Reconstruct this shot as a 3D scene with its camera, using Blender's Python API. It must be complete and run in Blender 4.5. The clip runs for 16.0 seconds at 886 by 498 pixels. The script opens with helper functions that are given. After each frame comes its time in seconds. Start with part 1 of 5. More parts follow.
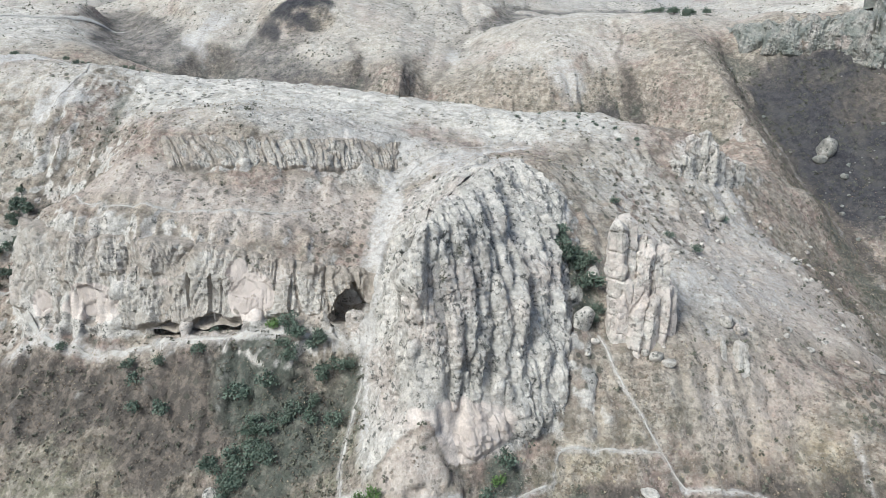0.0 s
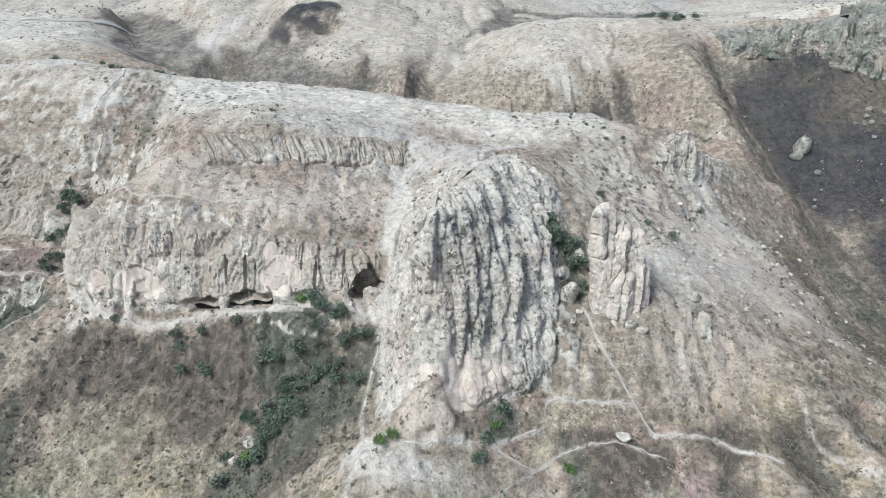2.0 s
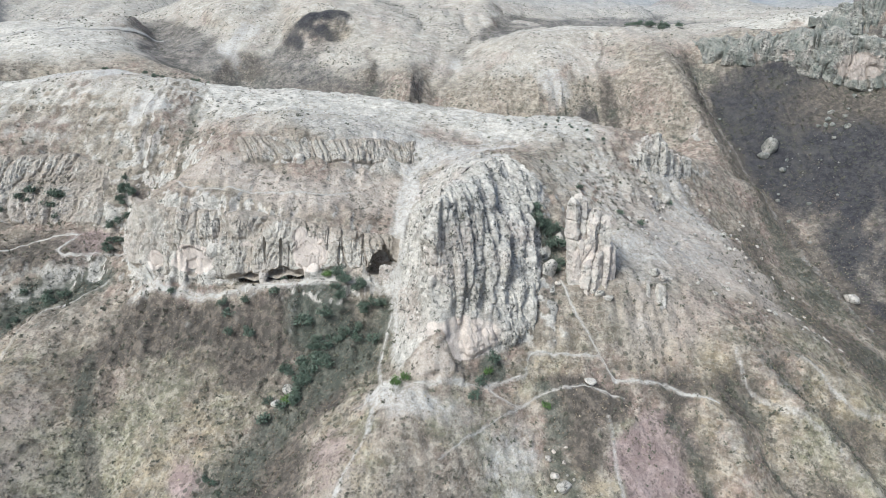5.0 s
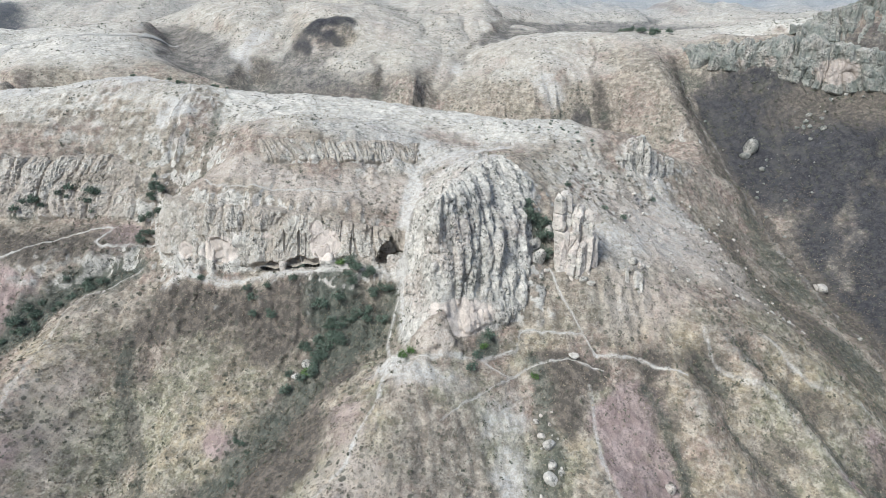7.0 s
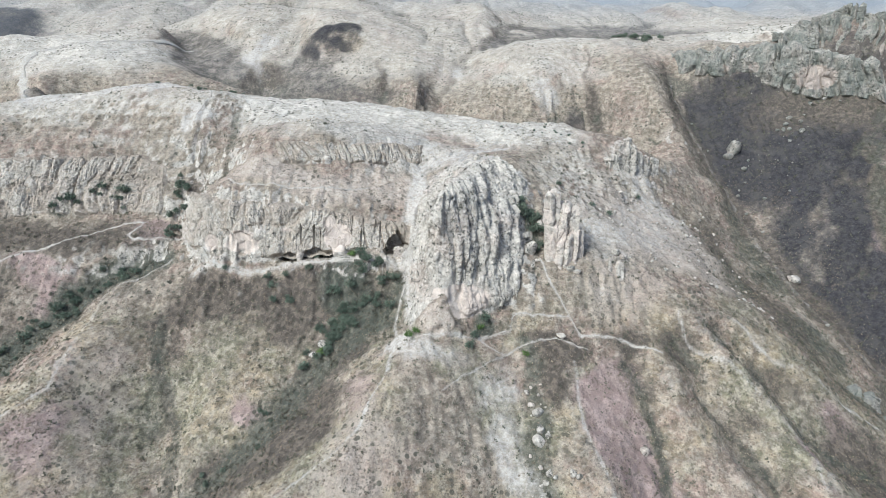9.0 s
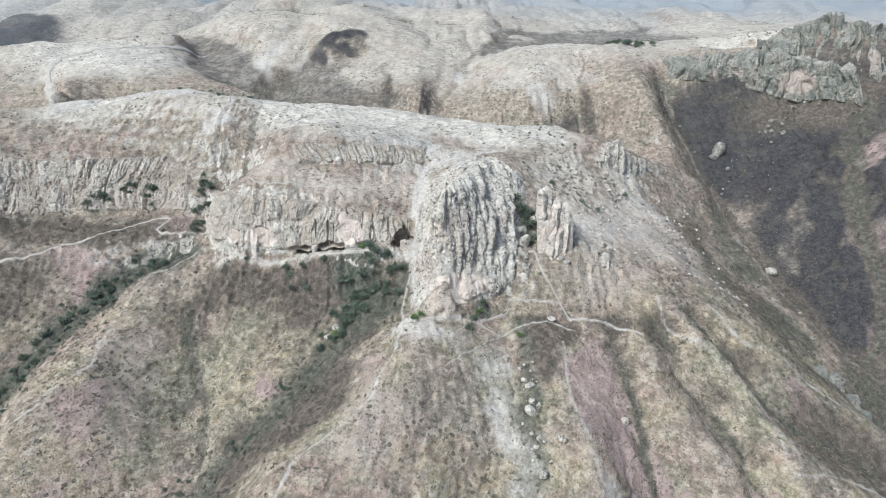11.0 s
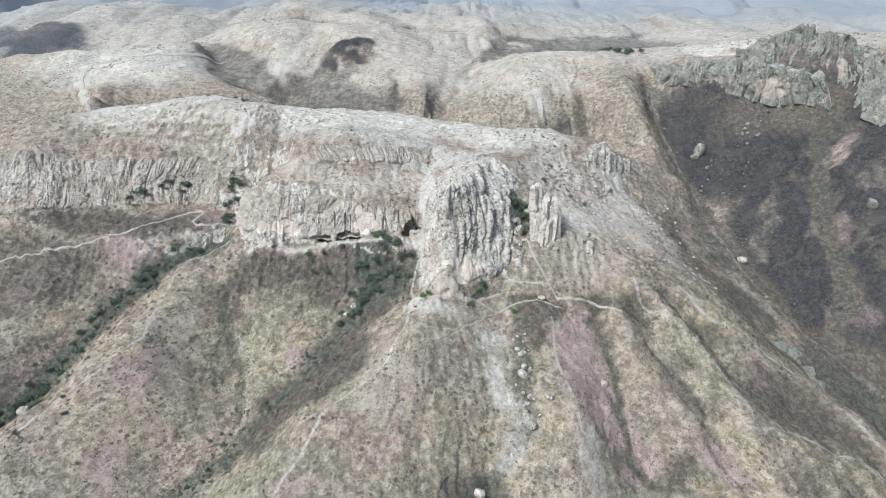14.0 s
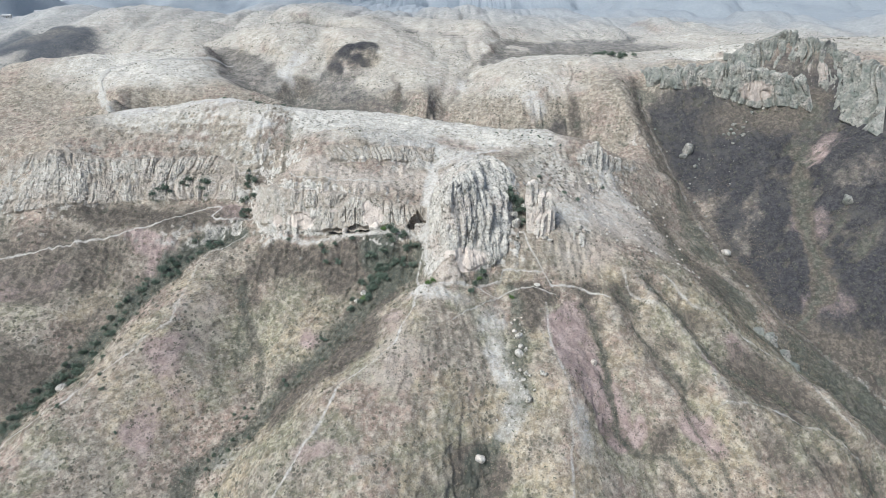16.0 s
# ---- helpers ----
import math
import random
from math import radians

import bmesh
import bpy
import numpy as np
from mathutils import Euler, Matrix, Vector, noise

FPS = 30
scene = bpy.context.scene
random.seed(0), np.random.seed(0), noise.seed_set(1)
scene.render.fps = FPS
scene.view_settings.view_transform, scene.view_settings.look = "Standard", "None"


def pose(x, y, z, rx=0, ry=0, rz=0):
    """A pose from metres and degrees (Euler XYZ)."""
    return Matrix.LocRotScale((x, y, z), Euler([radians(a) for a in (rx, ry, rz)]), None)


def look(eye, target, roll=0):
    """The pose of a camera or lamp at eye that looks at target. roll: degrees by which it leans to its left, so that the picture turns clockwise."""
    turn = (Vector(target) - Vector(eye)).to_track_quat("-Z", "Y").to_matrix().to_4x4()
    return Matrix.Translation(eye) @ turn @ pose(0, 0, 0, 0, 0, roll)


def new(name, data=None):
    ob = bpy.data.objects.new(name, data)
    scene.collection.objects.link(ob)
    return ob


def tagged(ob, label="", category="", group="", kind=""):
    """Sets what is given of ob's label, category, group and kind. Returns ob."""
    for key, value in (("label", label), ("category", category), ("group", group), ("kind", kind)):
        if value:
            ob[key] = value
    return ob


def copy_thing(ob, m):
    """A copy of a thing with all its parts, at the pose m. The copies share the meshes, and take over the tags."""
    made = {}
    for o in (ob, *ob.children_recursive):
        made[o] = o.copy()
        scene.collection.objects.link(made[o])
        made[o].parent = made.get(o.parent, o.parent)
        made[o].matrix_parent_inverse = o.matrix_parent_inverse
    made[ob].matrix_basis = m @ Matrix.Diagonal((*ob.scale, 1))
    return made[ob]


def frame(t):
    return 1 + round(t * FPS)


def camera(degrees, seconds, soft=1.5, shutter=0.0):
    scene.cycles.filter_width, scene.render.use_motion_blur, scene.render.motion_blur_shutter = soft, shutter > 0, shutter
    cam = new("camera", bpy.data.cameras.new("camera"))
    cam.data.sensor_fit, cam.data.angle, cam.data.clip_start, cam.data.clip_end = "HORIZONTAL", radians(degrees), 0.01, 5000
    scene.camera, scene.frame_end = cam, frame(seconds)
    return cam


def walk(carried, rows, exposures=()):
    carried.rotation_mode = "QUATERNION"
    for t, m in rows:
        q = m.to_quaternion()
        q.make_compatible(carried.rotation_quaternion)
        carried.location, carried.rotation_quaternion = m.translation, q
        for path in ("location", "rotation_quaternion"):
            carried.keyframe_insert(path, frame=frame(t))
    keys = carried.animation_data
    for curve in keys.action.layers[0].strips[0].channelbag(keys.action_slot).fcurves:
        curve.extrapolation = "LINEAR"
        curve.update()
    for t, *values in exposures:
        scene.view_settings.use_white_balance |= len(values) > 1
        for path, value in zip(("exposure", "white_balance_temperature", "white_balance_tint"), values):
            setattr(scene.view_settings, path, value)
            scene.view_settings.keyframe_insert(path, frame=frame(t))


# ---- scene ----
cam = camera(75.3, 16.0, soft=0.55)
PATH = [
    (0, pose(0.66, 0.00, 0.02, 64.10, -0.01, -0.44)),
    (0.5, pose(0.12, -4.65, 1.29, 64.03, -0.04, -0.46)),
    (1, pose(-0.33, -9.30, 2.61, 63.97, -0.07, -0.46)),
    (1.5, pose(-0.71, -13.96, 3.97, 63.92, -0.09, -0.46)),
    (2, pose(-1.01, -18.63, 5.37, 63.86, -0.11, -0.45)),
    (2.5, pose(-1.24, -23.31, 6.82, 63.81, -0.12, -0.44)),
    (3, pose(-1.43, -28.00, 8.30, 63.77, -0.13, -0.42)),
    (3.5, pose(-1.56, -32.72, 9.82, 63.72, -0.14, -0.40)),
    (4, pose(-1.65, -37.45, 11.38, 63.68, -0.14, -0.38)),
    (6.5, pose(-1.75, -61.53, 19.64, 63.52, -0.11, -0.20)),
    (7, pose(-1.73, -66.44, 21.36, 63.49, -0.10, -0.16)),
    (7.5, pose(-1.72, -71.38, 23.10, 63.47, -0.09, -0.12)),
    (8, pose(-1.71, -76.34, 24.86, 63.45, -0.07, -0.08)),
    (8.5, pose(-1.71, -81.34, 26.62, 63.43, -0.06, -0.04)),
    (9, pose(-1.73, -86.38, 28.38, 63.42, -0.05, -0.00)),
    (11.5, pose(-2.18, -111.96, 37.14, 63.38, 0.02, 0.16)),
    (12, pose(-2.36, -117.15, 38.85, 63.37, 0.03, 0.18)),
    (12.5, pose(-2.57, -122.36, 40.52, 63.37, 0.04, 0.20)),
    (13, pose(-2.83, -127.58, 42.17, 63.38, 0.05, 0.21)),
    (13.5, pose(-3.12, -132.82, 43.77, 63.38, 0.05, 0.22)),
    (14, pose(-3.46, -138.07, 45.33, 63.39, 0.05, 0.22)),
    (14.5, pose(-3.83, -143.32, 46.84, 63.40, 0.05, 0.22)),
    (15, pose(-4.25, -148.57, 48.30, 63.41, 0.05, 0.20)),
    (15.5, pose(-4.71, -153.82, 49.69, 63.42, 0.04, 0.18)),
    (16, pose(-5.22, -159.06, 51.01, 63.43, 0.03, 0.15)),
]
walk(cam, PATH, [(0.0, 0.71, 5850, 4)])

# ---------------------------------------------------------------- light
world = bpy.data.worlds.new("overcast_sky")
scene.world = world
world.use_nodes = True
_wn = world.node_tree.nodes
_sky = _wn.new("ShaderNodeTexSky")
_sky.sky_type = "NISHITA"
_sky.sun_disc = False
_sky.sun_elevation = radians(53.1)
_sky.sun_rotation = radians(-126.9)
_sky.dust_density = 4.0
_sky.air_density = 1.0
world.node_tree.links.new(_sky.outputs[0], _wn["Background"].inputs[0])
_wn["Background"].inputs[1].default_value = 0.1

sun = new("sun", bpy.data.lights.new("sun", "SUN"))
sun.data.energy, sun.data.angle, sun.data.color = 2.3, radians(18), (1.0, 0.97, 0.93)
# the bright part of the sky stands on the left, behind the camera
sun.matrix_world = look((0, 0, 100), (60, 45, 0))

# ---------------------------------------------------------------- numbers


def lattice(ix, iy, iz, seed):
    h = (ix * 374761393 + iy * 668265263 + iz * 2147483647 + seed * 1274126177) & 0xFFFFFFFF
    h = ((h ^ (h >> 13)) * 1274126177) & 0xFFFFFFFF
    h = ((h ^ (h >> 16)) * 2246822519) & 0xFFFFFFFF
    return ((h ^ (h >> 15)) & 0xFFFF) / 65535.0


def vnoise(x, y, z=None, seed=0):
    """Smooth value noise in -1..1."""
    x, y = np.asarray(x, float), np.asarray(y, float)
    z = np.zeros_like(x) if z is None else np.asarray(z, float)
    fx, fy, fz = np.floor(x), np.floor(y), np.floor(z)
    ix, iy, iz = fx.astype(np.int64), fy.astype(np.int64), fz.astype(np.int64)
    u, v, w = x - fx, y - fy, z - fz
    u, v, w = u * u * (3 - 2 * u), v * v * (3 - 2 * v), w * w * (3 - 2 * w)
    out = 0.0
    for dx in (0, 1):
        for dy in (0, 1):
            for dz in (0, 1):
                wt = (u if dx else 1 - u) * (v if dy else 1 - v) * (w if dz else 1 - w)
                out = out + wt * lattice(ix + dx, iy + dy, iz + dz, seed)
    return out * 2 - 1


def fbm(x, y, z=None, octaves=4, seed=0):
    out, amp, k = 0.0, 1.0, 1.0
    for o in range(octaves):
        out = out + amp * vnoise(x * k + 17.3 * o, y * k - 9.1 * o, None if z is None else z * k, seed + o)
        amp, k = amp * 0.5, k * 2.03
    return out


def smooth(a, b, x):
    t = np.clip((x - a) / (b - a), 0, 1)
    return t * t * (3 - 2 * t)


def along(line, step):
    """Points every few metres along a line of landmarks."""
    pts = [Vector(p) for p in line]
    out = [pts[0]]
    for a, b in zip(pts, pts[1:]):
        n = max(1, int(round((b - a).length / step)))
        out += [a.lerp(b, i / n) for i in range(1, n + 1)]
    return np.array([tuple(p) for p in out])


def far_from(line, x, y):
    """Distance in plan from the points (x, y) to a line."""
    best = np.full(x.shape, 1e9)
    for a, b in zip(line, line[1:]):
        ax, ay, dx, dy = a[0], a[1], b[0] - a[0], b[1] - a[1]
        k = np.clip(((x - ax) * dx + (y - ay) * dy) / (dx * dx + dy * dy + 1e-9), 0, 1)
        best = np.minimum(best, np.hypot(x - ax - k * dx, y - ay - k * dy))
    return best


def inside(poly, x, y, soft=6.0):
    """1 inside a plan outline, 0 outside, with a soft edge."""
    c = np.zeros(x.shape, bool)
    for (ax, ay), (bx, by) in zip(poly, poly[1:] + poly[:1]):
        hit = (ay > y) != (by > y)
        xx = (bx - ax) * (y - ay) / (by - ay + 1e-9) + ax
        c ^= hit & (x < xx)
    d = far_from([(*p, 0) for p in poly + poly[:1]], x, y)
    return smooth(-soft, soft, np.where(c, d, -d))


# ---------------------------------------------------------------- the lie of the land
# ridges, gullies, rims and cliff feet: (east, north, height)
LAND = {
    "butte_summit": [(-119, 206, -29), (-90, 222, -37), (-62, 235, -42), (-39, 240, -45), (0, 236, -51), (19, 231, -50), (38, 227, -54), (61, 226, -51), (90, 200, -52)],
    "butte_far_side": [(-135, 250, -52), (-98, 262, -66), (-40, 275, -75), (0, 280, -80), (60, 262, -82), (110, 240, -80)],
    "upper_rim": [(-84, 165, -38), (-74, 146, -39), (-55, 148, -39.5), (-35, 153, -41), (-22, 160, -43), (-8, 168, -46)],
    "upper_shelf": [(-88, 185, -36), (-50, 190, -39), (-10, 190, -44), (20, 185, -46), (45, 180, -48)],
    "upper_foot": [(-66, 141, -45.5), (-50, 144, -47), (-32, 148.5, -48.5), (-19, 155, -50), (-12, 158, -52)],
    "lower_rim": [(-103, 134, -56), (-97, 127, -55), (-85, 120.5, -56), (-65, 118, -57), (-45, 117, -59), (-30, 117, -62), (-20, 118, -64)],
    "lower_foot": [(-111, 134, -74), (-103, 121, -75), (-92, 114, -76), (-78, 111.5, -76), (-60, 110, -74), (-46, 109.5, -72), (-30, 110, -71), (-20, 110.5, -72)],
    "walk_edge": [(-109, 126, -76.5), (-95, 110, -79), (-78, 106, -79.5), (-60, 105, -75.5), (-44, 104, -73), (-30, 104, -72), (-17, 106, -74)],
    "butte_gully": [(-100, 186, -37), (-96, 166, -44), (-97, 152, -54), (-104, 140, -65), (-112, 134, -73)],
    "knoll_rib": [(-110, 195, -28), (-112, 175, -38), (-118, 158, -52), (-120, 145, -63)],
    "west_rim": [(-119, 206, -29), (-145, 212, -26), (-172, 212, -31), (-205, 205, -33), (-226, 172, -32), (-260, 165, -40), (-320, 150, -60)],
    "west_face": [(-135, 164, -50), (-165, 157, -51), (-200, 152, -50), (-222, 147, -43), (-245, 145, -50)],
    "west_foot": [(-122, 138, -71), (-140, 142, -70), (-165, 142, -70), (-190, 136, -69), (-214, 128, -66), (-245, 125, -70)],
    "west_walk": [(-110, 128, -76), (-126, 129, -74), (-150, 124, -75), (-168, 119, -77), (-200, 108, -82), (-240, 95, -90)],
    "west_back": [(-160, 250, -62), (-215, 235, -58), (-280, 230, -62)],
    "track_hill": [(-361, 330, -22), (-313, 330, -18), (-253, 345, -23), (-222, 385, -22), (-235, 420, -22)],
    "creek_west": [(-118, 122, -82), (-137, 114, -87.5), (-146, 103, -94), (-159, 92, -98.5), (-163, 77, -104), (-169, 64, -111), (-177, 51, -119), (-190, 30, -127), (-205, 5, -137), (-220, -30, -148)],
    "creek_west_bank": [(-185, 105, -90), (-200, 75, -101), (-215, 45, -112), (-235, 10, -120)],
    "ridge_west": [(-113, 120, -80), (-130, 106, -85.5), (-131, 78, -90), (-131, 57, -96), (-142, 42, -100.5), (-160, 26, -109), (-178, 8, -117), (-195, -30, -128)],
    "drain": [(-107.5, 97, -91), (-104.5, 78, -103), (-96, 59, -115), (-89, 39, -119.5)],
    "green_gully": [(-16, 104, -77), (-24, 91, -85), (-40, 75.5, -95), (-52, 63, -103), (-65, 48, -110), (-77, 34.5, -117), (-86, 22, -122.5), (-102, 5, -129), (-115, -40, -142)],
    "drain_ridge": [(-60, 98, -84), (-74, 83, -95), (-82, 65, -104), (-84, 48, -111)],
    "west_slope": [(-118, 65, -104), (-116, 35, -112), (-128, 8, -119), (-135, -25, -130)],
    "spur": [(-13, 72, -80), (-15, 64, -81), (-26, 36, -90), (-44, 18, -96.5), (-51, 8, -101), (-57, -5, -106), (-70, -45, -124)],
    "middle_slope": [(0, 66, -82), (0, 48, -89), (-6, 20, -101), (-12, -8, -114), (-18, -50, -134)],
    "boulder_gully": [(27, 72, -83), (29, 51, -95), (27, 35, -102), (18, 13, -116), (4, -5, -127), (-5, -40, -142)],
    "red_ridge": [(40, 68, -84), (41, 45, -95), (43.5, 27, -102), (44, 15, -108.5), (39.5, -2, -117), (36, -45, -138)],
    "red_gully": [(58, 67, -91.5), (62, 60, -96), (64.5, 46, -105), (61, 32, -113.5), (62, 21, -121), (75, 10, -131), (84, 5, -135), (105, -30, -150)],
    "east_rib": [(66, 77, -85), (69.5, 56, -94), (76, 39, -104.5), (84, 24, -115), (92, 10, -126)],
    "tan_rib": [(81, 82, -80.5), (90, 70, -87.5), (100, 62, -95.5), (107, 51, -104), (110, 30, -109)],
    "tan_drain": [(76, 74, -90), (84, 56, -102), (93, 40, -112), (98, 22, -121), (107, 9, -127), (112, -5, -136)],
    "east_drain": [(90.5, 79, -88.5), (107, 63.5, -105.5), (119, 48, -116.5), (140, 42, -123), (158, 30, -131), (172, 6, -142)],
    "east_crest": [(92, 111, -78), (106, 93, -90)],
    "long_rib": [(100, 84, -86), (120, 74.5, -98), (140, 66, -110.5), (158, 65, -120), (166, 43.5, -124), (172, 25, -129)],
    "path_rib": [(111, 24, -112.5), (133, 28, -118.5), (152, 25.5, -124), (166, 14, -132)],
    "outcrop_drain": [(150, 88, -117), (160, 82, -122), (173, 73, -134), (184, 57, -141), (195, 45, -147)],
    "river_bluff": [(127, 141, -94), (140, 118, -104), (152, 102, -113)],
    "river": [(150, 308, -43), (146, 292, -49), (148, 275, -58), (151, 250, -70), (155, 225, -84), (159, 176, -102), (163, 141, -111), (172, 115, -120), (183, 99, -128), (200, 84, -137), (217, 68, -146), (245, 30, -160)],
    "pass": [(-13, 152, -53), (-4, 158, -51), (8, 165, -49), (25, 170, -49)],
    "gully": [(-12, 150, -54), (-14, 132, -59), (-16, 116, -68), (-13, 100, -74), (-12, 84, -78)],
    "fin_crest": [(20, 152, -46), (18, 142, -43.5), (8, 125, -40.5), (3, 110, -39), (-2, 98, -37.5), (-4.5, 90, -38.5)],
    "fin_front": [(-4.5, 85, -47), (-3, 80, -60), (0, 76, -69), (4, 73, -78)],
    "fin_mound": [(-11, 72.5, -77.5), (-7, 71.5, -75), (-3, 71, -74.3), (1, 71, -76)],
    "fin_left": [(-7.2, 104, -51.6), (-9, 97, -60), (-10, 90, -67), (-8.5, 80, -72)],
    "fin_mid": [(15, 118, -46), (14, 104, -47.5), (11, 94, -50), (9, 86, -57), (9, 79, -68)],
    "fin_right": [(24, 128, -48), (23.5, 116, -50.5), (22.2, 104, -54), (21.5, 94, -60.5), (20.4, 86, -67), (19, 79, -76)],
    "fin_foot": [(33, 133, -50.5), (31, 120, -57), (30, 104, -63), (28.5, 94, -67), (26.5, 84, -73), (24, 76, -79), (12, 71, -81)],
    "east_shoulder": [(40, 150, -52), (60, 165, -55), (82, 180, -58), (95, 192, -58)],
    "east_slope": [(45, 120, -61), (62, 112, -66), (60, 96, -69), (45, 88, -71), (62, 76, -86)],
    "east_edge": [(84, 150, -72), (103, 182, -68), (119, 205, -66), (122, 180, -82)],
    "east_bank": [(240, 110, -110), (240, 85, -128)],
    "far_gully": [(188, 100, -130), (205, 112, -120), (209, 124, -112), (216, 155, -94), (227, 192, -80), (236, 224, -62)],
    "far_rib": [(176, 152, -105), (190, 171, -94), (199, 194, -82), (220, 224, -65)],
    "east_face": [(176, 262, -58), (200, 262, -52), (255, 150, -78), (290, 120, -92)],
    "cliff_foot": [(155, 312, -38), (175, 300, -37), (193, 290, -37), (208, 279, -40), (226, 271, -44), (239, 262, -41), (255, 250, -42), (267, 228, -46), (272, 200, -47), (300, 180, -54)],
    "cliff_ledge": [(155, 321, -29), (177, 311, -25), (199, 303, -22), (212, 308, -17)],
    "crag_back": [(233, 306, -7), (249, 303, 0), (267, 294, -5), (280, 280, -9), (290, 262, -15), (298, 242, -17), (325, 205, -36)],
    "east_plateau": [(230, 345, -16), (260, 345, -14), (300, 330, -16), (340, 280, -22), (420, 200, -36), (190, 350, -24), (160, 345, -26), (200, 420, -26), (280, 430, -22), (330, 400, -14)],
    "hill_gully": [(-18, 296, -64), (-11.5, 310, -57), (1, 335, -48), (15, 376, -39), (30, 410, -33), (45, 450, -30), (78, 530, -34)],
    "hill_brow": [(31, 360, -33), (45, 372, -28), (66, 370, -26), (95, 345, -25), (120, 360, -23), (131, 378, -23), (139, 330, -23)],
    "hill_nose": [(24, 335, -41), (28, 310, -45), (50, 308, -41), (68, 312, -37), (62, 290, -52), (45, 288, -57), (73, 286, -60)],
    "hill_foot": [(10, 286, -69), (30, 279, -71), (55, 274, -71), (87, 275, -67), (110, 262, -66), (128, 248, -67)],
    "hill_crease": [(101, 345, -28), (99, 330, -33), (95, 305, -44), (96, 280, -63)],
    "hill_spur": [(118, 310, -33), (112, 285, -43), (109, 271, -56)],
    "river_wall": [(136, 324, -26), (129, 302, -32), (127, 280, -39), (130, 258, -52), (135, 238, -65), (139, 218, -76), (137, 300, -34), (137, 280, -43)],
    "wall_shoulder": [(118, 300, -35), (119, 284, -42), (121, 268, -52)],
    "hill_back": [(100, 420, -30), (140, 440, -33), (180, 470, -37), (120, 500, -40), (60, 480, -28)],
    "dark_crest": [(-52, 420, -20), (-69, 390, -20.5), (-95, 398, -19), (-107, 430, -12), (-118, 470, -8), (-60, 470, -14)],
    "dark_face": [(-71, 377, -33), (-90, 372, -35), (-112, 386, -33), (-97, 350, -45), (-72, 345, -44), (-46, 330, -46), (-32, 378, -31), (-22, 340, -40), (-19, 312, -45), (-20, 299, -52)],
    "dark_foot": [(-100, 325, -60), (-55, 315, -57), (-30, 298, -62), (-60, 296, -66)],
    "dark_cleft": [(-44, 312, -60), (-41, 340, -45), (-48, 365, -35)],
    "pale_gully": [(-134, 335, -63), (-131, 352, -57), (-126, 366, -44), (-122, 386, -35), (-121, 412, -25), (-126, 450, -16)],
    "pale_spur": [(-148, 340, -53), (-145, 352, -47), (-141, 380, -34), (-136, 420, -20), (-133, 450, -12), (-150, 500, -8)],
    "brown_hill": [(-160, 365, -43), (-168, 400, -32), (-178, 430, -20), (-205, 462, -14), (-190, 520, -9)],
    "track_gully": [(-150, 325, -57), (-172, 352, -47), (-208, 396, -37), (-244, 442, -28), (-272, 482, -24)],
    "track_flank": [(-315, 330, -24.5), (-259, 340, -23.5), (-218, 330, -29), (-183, 320, -34), (-158, 310, -41), (-134, 300, -47)],
    "track_hill_front": [(-246, 250, -40), (-250, 290, -33), (-190, 290, -42), (-150, 285, -52), (-330, 260, -50), (-330, 300, -32)],
    "west_valley": [(-460, 400, -62), (-400, 405, -56), (-340, 405, -48), (-290, 430, -38)],
    "west_slope_far": [(-520, 500, -22), (-450, 505, -18), (-380, 500, -16), (-330, 510, -12), (-560, 600, -10), (-450, 590, -6)],
    "far_brow": [(-326, 560, -7), (-240, 600, -12), (-129, 560, -12), (-60, 520, -15), (2, 470, -23), (41, 445, -25), (37, 560, -12), (110, 600, -30)],
    "far_dip": [(-280, 520, -22), (-180, 580, -20), (-100, 520, -20), (-20, 540, -24), (10, 520, -28)],
}


def landform():
    pts = []
    for line in LAND.values():
        pts.append(along(line, 9.0))
    pts = np.vstack(pts)
    # far country: broad hills that carry on to the skyline
    ring = []
    for r, step in ((700, 10), (1000, 12), (1500, 14), (2300, 18), (3600, 24)):
        for a in range(0, 360, step):
            gx, gy = r * math.sin(radians(a)), 150 + r * math.cos(radians(a))
            valley = max(0.0, 1 - abs((a + 180) % 360 - 180 - 16) / 22)
            base = -22 - 0.02 * (r - 600) - 70 * max(0, -math.cos(radians(a))) - valley * 0.06 * min(r - 600, 900)
            ring.append((gx, gy, base + 0.012 * r * (math.sin(a * 0.31 + r) + 0.6 * math.cos(a * 0.83 + 0.01 * r))))
    pts = np.vstack([pts, np.array(ring)])
    keep, seen = [], set()
    for i, p in enumerate(pts):
        key = (round(p[0] / 3), round(p[1] / 3))
        if key not in seen:
            seen.add(key)
            keep.append(i)
    return pts[keep]


